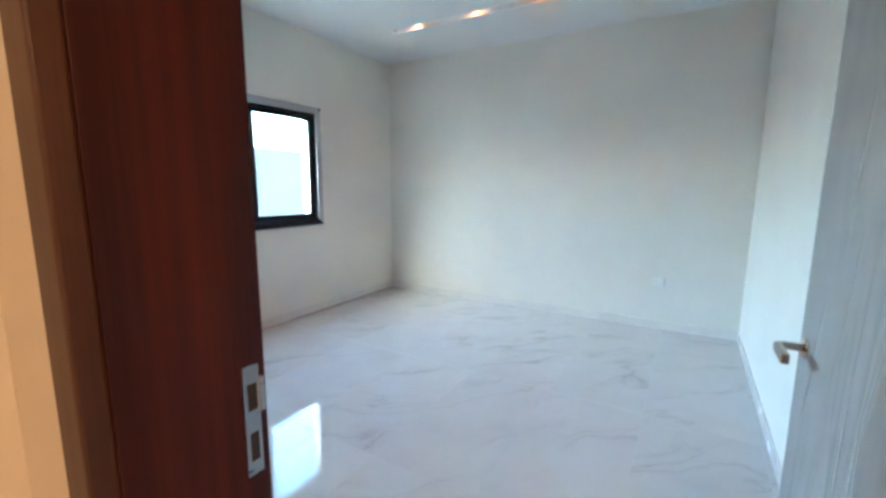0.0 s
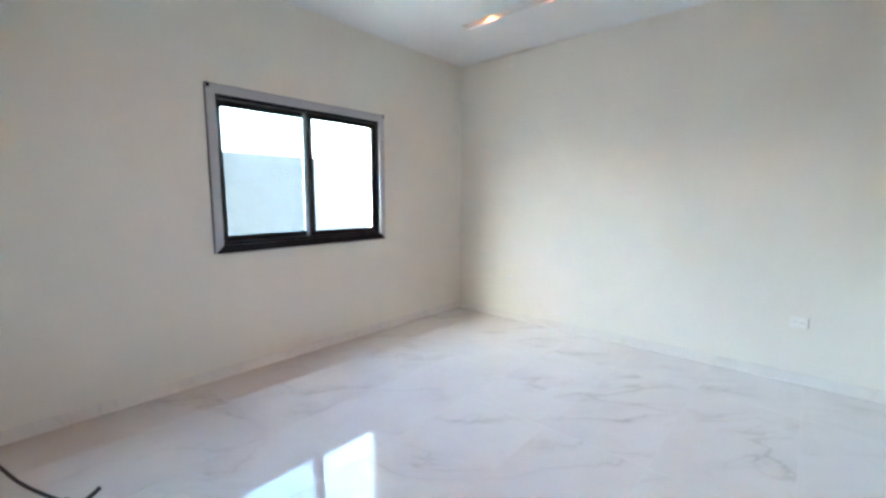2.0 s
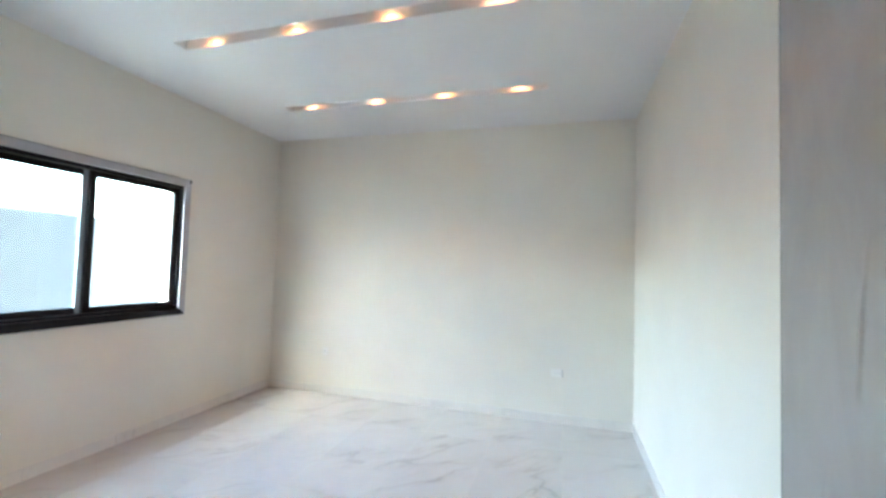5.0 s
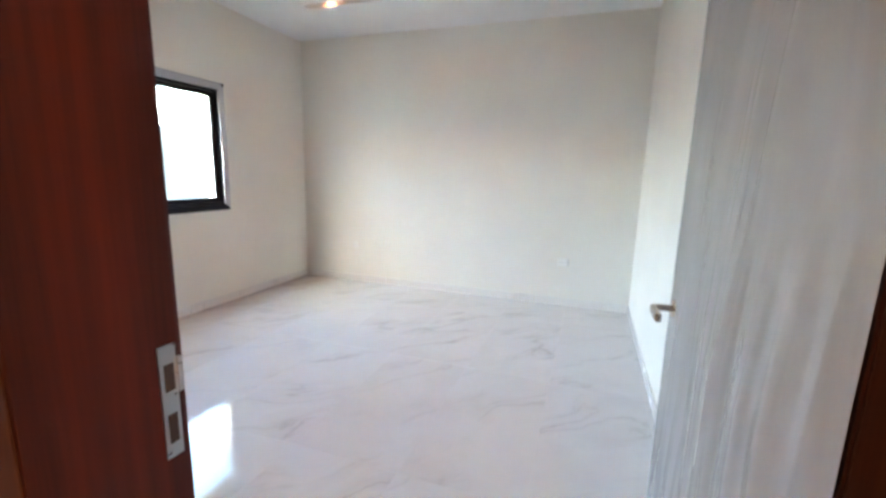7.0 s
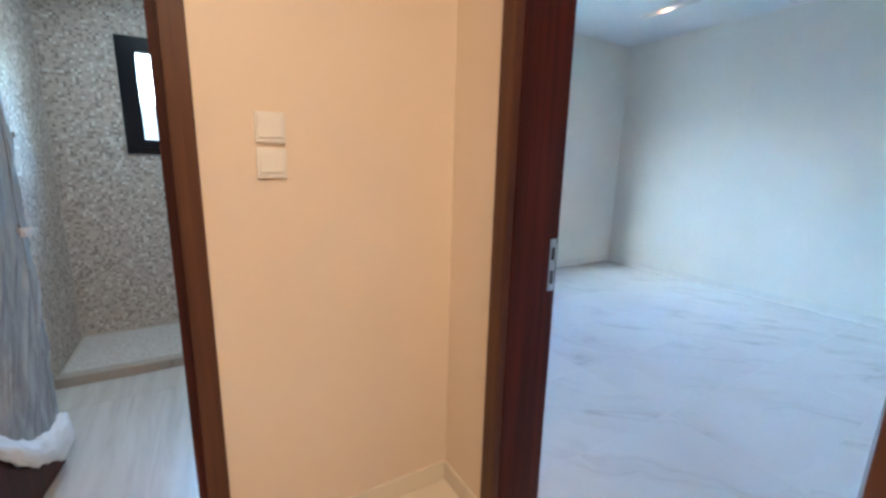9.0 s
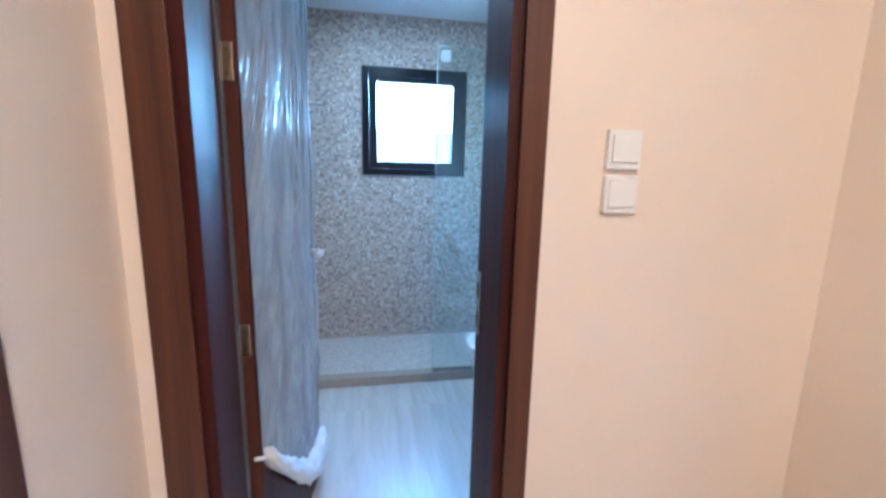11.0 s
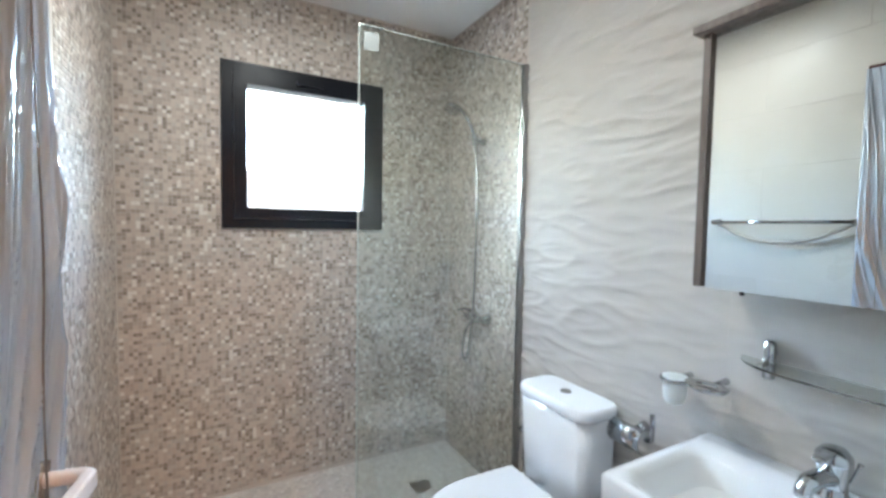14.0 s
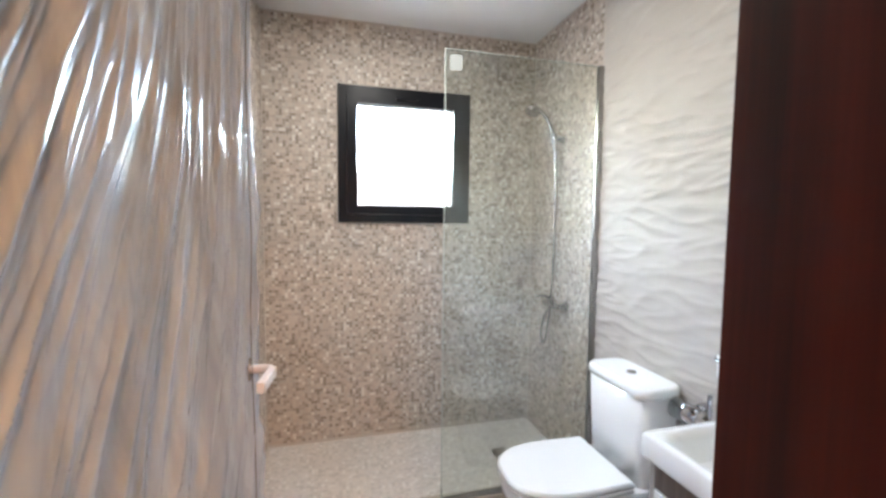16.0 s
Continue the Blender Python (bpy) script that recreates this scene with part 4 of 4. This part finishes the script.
add_loft(bm, [rounded(VX0 + 0.004, VF + 0.004, VX1, 0.0, 0.012, 0.758), rounded(VX0, VF, VX1, 0.0, 0.014, 0.764), rounded(VX0, VF, VX1, 0.0, 0.014, 0.820),
              rounded(VX0 + 0.006, VF + 0.006, VX1 - 0.006, -0.004, 0.014, 0.828), rounded(VX0 + 0.030, VF + 0.028, VX1 - 0.030, -0.125, 0.045, 0.827),
              rounded(VX0 + 0.045, VF + 0.042, VX1 - 0.045, -0.135, 0.05, 0.812), rounded(VX0 + 0.085, VF + 0.075, VX1 - 0.085, -0.145, 0.07, 0.752),
              rounded(VX0 + 0.16, VF + 0.12, VX1 - 0.16, -0.165, 0.09, 0.728), rounded(-0.965, -0.26, -0.905, -0.20, 0.028, 0.724)], caps=(True, True))
part("bowl", bm, "ceramic", basin)
part("overflow_ring", tube([(-0.935, -0.141, 0.795), (-0.935, -0.148, 0.793)], [0.014, 0.013], 16), "chrome", basin)
part("overflow_hole", tube([(-0.935, -0.1482, 0.793), (-0.935, -0.1492, 0.793)], 0.010, 16), "dark", basin)
part("drain", tube([(-0.935, -0.23, 0.7245), (-0.935, -0.23, 0.728)], [0.026, 0.024], 20), "chrome", basin)
tap = thing("basin_tap", (-0.935, -0.065, 0.828), "chrome single-lever basin mixer tap", "tap")
part("body", tube([(-0.935, -0.065, 0.827), (-0.935, -0.065, 0.836), (-0.935, -0.065, 0.842), (-0.935, -0.066, 0.875), (-0.935, -0.066, 0.905), (-0.935, -0.067, 0.928), (-0.935, -0.068, 0.942), (-0.935, -0.069, 0.948)], [0.034, 0.033, 0.027, 0.027, 0.034, 0.033, 0.022, 0.006], 24), "chrome", tap)
part("spout", tube(bend([(-0.935, -0.085, 0.880), (-0.938, -0.125, 0.888), (-0.943, -0.165, 0.884), (-0.945, -0.180, 0.868), (-0.945, -0.181, 0.860)], 6), [0.019] * 13 + [0.0165] * 12, 16), "chrome", tap)
part("lever", box(-0.947, -0.150, 0.930, -0.923, -0.066, 0.941, 0.005), "chrome", tap)
part("pull_rod", tube([(-0.925, -0.035, 0.83), (-0.905, -0.03, 0.90), (-0.90, -0.03, 0.912)], [0.003, 0.003, 0.006], 8), "chrome", tap)

# ---- bathroom: mirror, shelf, holders ----
mir = thing("mirror_cabinet", (-0.905, 0, 1.28), "mirror in a grey-brown wooden case on the tiled wall", "mirror")
MX0, MX1, MY, MZ0, MZ1 = -1.196, -0.625, -0.195, 1.282, 1.925
part("case", boxes((MX0 + 0.02, MY + 0.0185, MZ0 + 0.006, MX1 - 0.002, -0.002, MZ1)), "cabinet", mir)
part("mirror_glass", box(MX0 + 0.024, MY + 0.012, MZ0, MX1 - 0.004, MY + 0.018, MZ1 - 0.002), "mirror", mir, "clear mirror glass")
part("side_post", box(MX0, MY, MZ0 + 0.002, MX0 + 0.019, -0.004, MZ1, 0.002), "cabinet", mir)
part("crown", box(MX0 - 0.018, MY - 0.02, MZ1 + 0.001, MX1, -0.003, MZ1 + 0.022, 0.003), "cabinet", mir)
part("clip", tube([(-1.10, -0.15, MZ0 - 0.012), (-1.10, -0.15, MZ0)], 0.006, 10), "black", mir)
shelf = thing("glass_shelf", (-0.90, 0, 1.075), "clear glass shelf on chrome brackets below the mirror", "shelf")
rim = [(-1.16, -0.008), (-1.15, -0.036), (-1.125, -0.066), (-1.085, -0.092), (-1.02, -0.110), (-0.895, -0.118)]
rim = rim + [(-1.79 - x, y) for x, y in reversed(rim[:-1])]
bm = bmesh.new()
face = bm.faces.new([bm.verts.new((x, y, 1.080)) for x, y in rim])
bmesh.ops.translate(bm, verts=[g for g in bmesh.ops.extrude_face_region(bm, geom=[face])["geom"] if isinstance(g, bmesh.types.BMVert)], vec=(0, 0, 0.006))
bmesh.ops.recalc_face_normals(bm, faces=bm.faces)
part("plate", bm, "shelf_glass", shelf)
for bx in (-1.09, -0.70):
    b = part("bracket", tube([(bx, -0.02, 1.045), (bx, -0.02, 1.14), (bx, -0.02, 1.146)], [0.014, 0.014, 0.008], 16), "chrome", shelf)
    part("arm", tube([(bx, 0.008, 1.11), (bx, -0.02, 1.11)], 0.010, 12), "chrome", b)
    part("clamp", box(bx - 0.014, -0.06, 1.070, bx + 0.014, -0.012, 1.0795, 0.003), "chrome", b)
cup = thing("tumbler_holder", (-1.30, 0, 0.93), "frosted glass tumbler in a chrome wall ring", "tumbler holder")
part("ring", tube([(-1.30 + 0.037 * math.cos(a), -0.085 + 0.037 * math.sin(a), 0.984) for a in (2 * math.pi * k / 24 for k in range(25))], 0.0055, 8), "chrome", cup)
part("arm", tube([(-1.30, 0.008, 0.984), (-1.30, -0.048, 0.984)], [0.011, 0.007], 12), "chrome", cup)
part("glass", tube([(-1.30, -0.085, 0.908), (-1.30, -0.085, 0.913), (-1.30, -0.085, 0.925), (-1.30, -0.085, 0.945), (-1.30, -0.085, 0.993)], [0.015, 0.024, 0.030, 0.0325, 0.034], 24), "frost", cup, "frosted white tumbler")
soap = thing("soap_dish", (-1.20, 0, 0.97), "oval chrome soap dish on the wall", "soap dish")
part("arm", tube([(-1.20, 0.008, 0.995), (-1.20, -0.06, 0.995)], [0.011, 0.007], 12), "chrome", soap)
part("dish", add_loft(bmesh.new(), [[(-1.20 + r * 1.4 * math.cos(a), -0.10 + r * math.sin(a), z) for a in (2 * math.pi * k / 24 for k in range(24))]
     for r, z in ((0.026, 0.984), (0.037, 0.991), (0.041, 1.001), (0.034, 1.001), (0.030, 0.993), (0.022, 0.990))]), "chrome", soap)
roll = thing("paper_holder", (-1.44, 0, 0.75), "chrome toilet paper holder with a curved lever", "paper holder")
part("mount", tube([(-1.45, 0.008, 0.755), (-1.45, -0.04, 0.755)], [0.02, 0.012], 14), "chrome", roll)
part("cover", add_loft(bmesh.new(), [[(x, -0.05 - 0.045 * math.sin(a), 0.728 + 0.045 * math.cos(a)) for a in (math.pi * (0.1 + 0.8 * k / 10) for k in range(11))]
     + [(x, -0.05 - 0.042 * math.sin(a), 0.728 + 0.042 * math.cos(a)) for a in (math.pi * (0.9 - 0.8 * k / 10) for k in range(11))] for x in (-1.53, -1.41)]), "chrome", roll)
part("lever", tube(bend([(-1.41, -0.05, 0.735), (-1.385, -0.06, 0.75), (-1.38, -0.065, 0.80), (-1.385, -0.06, 0.835)], 5), 0.008, 10), "chrome", roll)

# towel rail on the south wall
rail = thing("towel_rail", (-1.66, WS, 1.48), "chrome towel rail with a curved lower bar on the cream wall", "towel rail")
part("bar", tube([(-1.965, WS + 0.055, 1.485), (-1.345, WS + 0.055, 1.485)], 0.009, 12), "chrome", rail)
for ex in (-1.965, -1.345):
    part("end_mount", tube([(ex, WS - 0.004, 1.485), (ex, WS + 0.012, 1.485), (ex, WS + 0.062, 1.485)], [0.024, 0.016, 0.012], 14), "chrome", rail)
part("curved_bar", tube(bend([(-1.955, WS + 0.03, 1.475), (-1.82, WS + 0.03, 1.405), (-1.655, WS + 0.03, 1.378), (-1.49, WS + 0.03, 1.405), (-1.355, WS + 0.03, 1.475)], 8), 0.008, 10), "steel", rail)

# ---- shower ----
GX = -2.135
kerb = thing("shower_kerb", (-2.15, -0.85, 0), "low beige stone kerb of the shower", "kerb", kind="structure")
for a, b in run(WS, 0.0, 0.6):
    part("kerb_stone", box(-2.190, a, 0.0, -2.115, b, 0.066, 0.003, 1), "stone", kerb)
screen = thing("shower_screen", (GX, -0.4, 0.066), "fixed clear glass shower screen in a grey wall profile", "shower screen")
gl = part("glass_pane", box(GX - 0.004, -0.812, 0.072, GX + 0.004, -0.012, 2.192, 0.001, 1), "screen", screen, "clear greenish safety glass")
gl.visible_shadow = False
part("polished_edge", boxes((GX - 0.004, -0.812, 2.1925, GX + 0.004, -0.03, 2.1945), (GX - 0.004, -0.8142, 0.08, GX + 0.004, -0.8125, 2.1945)), "polished", screen, "pale polished glass edge")
part("wall_profile", boxes((GX - 0.013, -0.028, 0.067, GX - 0.005, 0.0, 2.195), (GX + 0.005, -0.028, 0.067, GX + 0.013, 0.0, 2.195)), "alu_dark", screen)
part("floor_profile", boxes((GX - 0.011, -0.812, 0.0665, GX - 0.005, -0.029, 0.086), (GX + 0.005, -0.812, 0.0665, GX + 0.011, -0.029, 0.086)), "alu_dark", screen)
part("sticker", box(GX + 0.0042, -0.795, 2.10, GX + 0.0050, -0.735, 2.17), "sticker", screen, "small pale sticker")
SXX = -2.49
sh = thing("shower_set", (SXX, 0, 0.9), "chrome hand shower on a wall holder with mixer and hose", "shower")
mx = part("mixer", add_tube(tube([(SXX - 0.085, -0.055, 0.93), (SXX - 0.05, -0.055, 0.93), (SXX + 0.05, -0.055, 0.93), (SXX + 0.085, -0.055, 0.93)], [0.014, 0.022, 0.022, 0.014], 16),
          [(SXX, -0.055, 0.94), (SXX, -0.06, 0.965), (SXX, -0.063, 0.975)], [0.022, 0.022, 0.01], 14), "chrome", sh)
for dx in (-0.075, 0.075):
    part("wall_rose", tube([(SXX + dx, -0.001, 0.93), (SXX + dx, -0.012, 0.93), (SXX + dx, -0.055, 0.93)], [0.032, 0.024, 0.014], 18), "chrome", mx)
part("lever", tube(bend([(SXX, -0.062, 0.972), (SXX, -0.11, 0.985), (SXX, -0.15, 0.98)], 5), [0.010] * 6 + [0.007] * 5, 10), "chrome", mx)
part("holder", add_tube(tube([(SXX, -0.001, 1.90), (SXX, -0.02, 1.90), (SXX, -0.06, 1.90)], [0.026, 0.016, 0.016], 14), [(SXX, -0.06, 1.87), (SXX, -0.065, 1.93)], 0.018, 14), "chrome", sh)
part("hand_shower", tube(bend([(SXX, -0.055, 1.84), (SXX, -0.068, 1.93), (SXX - 0.01, -0.11, 2.02), (SXX - 0.02, -0.165, 2.07), (SXX - 0.022, -0.195, 2.065)], 6), [0.011] * 12 + [0.013] * 8 + [0.02] * 5, 12), "chrome", sh)
part("shower_head", tube([(SXX - 0.02, -0.18, 2.082), (SXX - 0.02, -0.192, 2.058), (SXX - 0.02, -0.200, 2.042)], [0.018, 0.040, 0.042], 22), "chrome", sh)
part("hose", tube(bend([(SXX, -0.055, 1.84), (SXX + 0.012, -0.05, 1.6), (SXX + 0.012, -0.05, 1.3), (SXX + 0.015, -0.06, 1.02), (SXX + 0.03, -0.09, 0.80),
     (SXX + 0.005, -0.10, 0.70), (SXX - 0.045, -0.09, 0.74), (SXX - 0.045, -0.07, 0.85), (SXX - 0.01, -0.056, 0.912)], 8), 0.008, 10), "chrome", sh)
drain = thing("shower_drain", (-2.5, -0.35, 0.0435), "small square steel drain in the shower floor", "drain")
part("grate", box(-2.55, -0.40, 0.0435, -2.45, -0.30, 0.0475, 0.001), "steel", drain)

# ceiling vent
vent = thing("ceiling_vent", (-2.345, -0.88, CEIL_BATH), "square white extractor vent in the bathroom ceiling", "vent")
VXA, VXB, VYA, VYB, VZ = -2.445, -2.245, -0.98, -0.78, CEIL_BATH
part("frame", boxes((VXA, VYA, VZ - 0.006, VXB, VYA + 0.045, VZ - 0.0005), (VXA, VYB - 0.045, VZ - 0.006, VXB, VYB, VZ - 0.0005),
     (VXA, VYA + 0.045, VZ - 0.006, VXA + 0.045, VYB - 0.045, VZ - 0.0005), (VXB - 0.045, VYA + 0.045, VZ - 0.006, VXB, VYB - 0.045, VZ - 0.0005), bevel=0.002), "plastic", vent)
part("backing", box(VXA + 0.045, VYA + 0.045, VZ - 0.003, VXB - 0.045, VYB - 0.045, VZ - 0.0008), "vent", vent)
for k in range(5):
    sy = VYA + 0.052 + 0.020 * k
    part("slat", box(VXA + 0.046, sy, VZ - 0.0055, VXB - 0.046, sy + 0.010, VZ - 0.0035), "vent", vent)
part("hub", tube([(-2.345, -0.88, VZ - 0.0052), (-2.345, -0.88, VZ - 0.009)], [0.022, 0.02], 18), "vent", vent)

# ---- claddings and floor tiles ----
def chips(name, parent, size, spots, depth, material):
    """Small mosaic tiles on one plane, each an island with bevelled sides; spots are their centres."""
    e, h, s = size / 2, size / 2 - depth * 0.35, depth
    verts, faces = [], []
    for o, u, v, n in spots:
        i = len(verts)
        for k, (a, b) in enumerate(((-e, -e), (e, -e), (e, e), (-e, e))):
            verts.append(o + u * a + v * b)
        for a, b in ((-h, -h), (h, -h), (h, h), (-h, h)):
            verts.append(o + u * a + v * b + n * s)
        faces += [(i + 4, i + 5, i + 6, i + 7)] + [(i + k, i + (k + 1) % 4, i + 4 + (k + 1) % 4, i + 4 + k) for k in range(4)]
    me = bpy.data.meshes.new(name)
    me.from_pydata([tuple(v) for v in verts], [], faces)
    me.materials.append(M[material])
    ob = new(name, me)
    ob.parent = parent
    return tagged(ob, kind="stuff")


PITCH, CHIP = 0.0178, 0.0165
X, Y, Zv = Vector((1, 0, 0)), Vector((0, 1, 0)), Vector((0, 0, 1))
spots = []
for i in range(int(1.70 / PITCH) + 1):
    for j in range(int((CEIL_BATH - 0.06) / PITCH) + 1):
        y, z = -0.013 - i * PITCH, 0.07 + j * PITCH
        if y < WS + 0.01 or z > CEIL_BATH - 0.008 or (A0 - 0.012 < y < A1 + 0.012 and Z0 - 0.012 < z < Z1 + 0.012):
            continue
        spots.append((Vector((WX, y, z)), Y, Zv, X))
chips("mosaic_tiles", bpy.data.objects["wall_bath_west"], CHIP, spots, 0.0016, "mosaic")
solid("shower_back_north", box(WX + 0.0, 0.0035, 0.05, GX + 0.012, 0.0118, CEIL_BATH), "mortar", "mosaic backing of the shower wall", "wall")
solid("shower_back_south", box(WX + 0.0, WS - 0.0078, 0.05, GX + 0.012, WS - 0.0005, CEIL_BATH), "mortar", "mosaic backing of the shower wall", "wall")
for nm, wall, y, n in (("mosaic_tiles", "shower_back_north", 0.0035, -Y), ("mosaic_tiles", "shower_back_south", WS - 0.0005, Y)):
    spots = []
    for i in range(int((GX - WX) / PITCH)):
        for j in range(int((CEIL_BATH - 0.06) / PITCH) + 1):
            x, z = WX + 0.016 + i * PITCH, 0.07 + j * PITCH
            if z < CEIL_BATH - 0.008:
                spots.append((Vector((x, y, z)), X, Zv, n))
    chips(nm, bpy.data.objects[wall], CHIP, spots, 0.0016, "mosaic")
shower_floor = solid("floor_shower", box(WX, WS, -0.002, -2.191, 0.0, 0.0425), "mortar", "raised mosaic shower floor", "floor")
spots = []
for i in range(int((-2.191 - WX) / PITCH)):
    for j in range(int(1.69 / PITCH)):
        spots.append((Vector((WX + 0.016 + i * PITCH, -0.016 - j * PITCH, 0.0425)), X, Y, Zv))
chips("mosaic_tiles", shower_floor, CHIP, spots, 0.0014, "mosaic_light")


def relief(x, z):
    """Height of the tiles' waves: long sharp-crested ripples."""
    lean = 0.05 * noise.noise(Vector((x * 1.7, z * 1.5, 7.0)))
    h = 0.0
    for k, (fx, fz, amp) in enumerate(((4.4, 14.0, 1.0), (6.2, 20.0, 0.6))):
        r = 1 - abs(noise.noise(Vector((x * fx + 3 * k, (z + lean) * fz, 5.0 * k)))) * 2.3
        h += amp * max(0.0, r) ** 1.6
    return 0.0075 * h


def wave_tile(x0, x1, z0, z1, parent):
    nx, nz = max(2, int((x1 - x0) / 0.017)), max(2, int((z1 - z0) / 0.0062))
    bm = bmesh.new()
    grid = [[bm.verts.new((x0 + (x1 - x0) * i / nx, 0.0035 - relief(x0 + (x1 - x0) * i / nx, z0 + (z1 - z0) * j / nz), z0 + (z1 - z0) * j / nz))
             for i in range(nx + 1)] for j in range(nz + 1)]
    for a, b in zip(grid, grid[1:]):
        for i in range(nx):
            bm.faces.new((a[i], a[i + 1], b[i + 1], b[i])).smooth = True
    rim = [e for e in bm.edges if e.is_boundary]
    for e in rim:
        e.smooth = False
    ext = bmesh.ops.extrude_edge_only(bm, edges=rim)
    for v in ext["geom"]:
        if isinstance(v, bmesh.types.BMVert):
            v.co.y = 0.0115
    part("tile", bm, "wave", parent)


north = bpy.data.objects["wall_bath_north"]
xs = [GX + 0.014, -1.20, WE - 0.0225]
zs = [0.0, 0.58, 1.48, 2.38, CEIL_BATH]
for xa, xb in zip(xs, xs[1:]):
    for za, zb in zip(zs, zs[1:]):
        wave_tile(xa + 0.0002, xb - 0.0002, za + 0.0003, zb - 0.0003, north)
south = bpy.data.objects["wall_bath_south"]
zs = [0.0, 0.28, 0.58, 0.88, 1.18, 1.48, 1.78, 2.08, 2.38, CEIL_BATH]
for k, (za, zb) in enumerate(zip(zs, zs[1:])):
    cuts = [GX + 0.014] + [x for x in ((-1.75, -0.85) if k % 2 else (-1.35,))] + [WE - 0.023]
    for xa, xb in zip(cuts, cuts[1:]):
        part("tile", box(xa + 0.0003, WS - 0.0076, za + 0.0003, xb - 0.0003, WS, zb - 0.0003, 0.0005, 1), "cream", south)


def tile_floor(parent, x0, y0, x1, y1, ox, oy, sx, sy, material, gap=0.0012, stagger=0.0):
    """Floor tiles in a grid, cut at the room's edges; whole ones share a mesh."""
    whole = mesh_of("tile", box(gap, gap, -0.002, sx - gap, sy - gap, 0.0, 0.0008, 1), material)
    i0, i1 = math.floor((x0 - ox) / sx), math.ceil((x1 - ox) / sx)
    for i in range(i0, i1):
        oy_i = oy + (stagger if i % 2 else 0.0)
        for j in range(math.floor((y0 - oy_i) / sy), math.ceil((y1 - oy_i) / sy)):
            a, b = ox + i * sx, oy_i + j * sy
            ax, bx, ay, by = max(a, x0), min(a + sx, x1), max(b, y0), min(b + sy, y1)
            if bx - ax < 0.012 or by - ay < 0.012:
                continue
            if (ax, bx, ay, by) == (a, a + sx, b, b + sy):
                me = whole
            else:
                me = mesh_of("tile", box(ax - a + gap, ay - b + gap, -0.002, bx - a - gap, by - b - gap, 0.0, 0.0008, 1), material)
            pieces("tile", parent, me, [(a, b, 0.0)])


tile_floor(floor_bed, BW, 0.065, BE, BN, -0.18, 0.16, 0.6, 1.2, "marble", stagger=0.0)
tile_floor(floor_hall, WE - 0.03, HS, HE, 0.064, -0.18, -1.04, 0.6, 0.6, "hall_tile")
tile_floor(floor_bath, -2.190, WS, WE - 0.032, 0.003, -1.83, -1.3, 1.2, 0.6, "bath_tile")
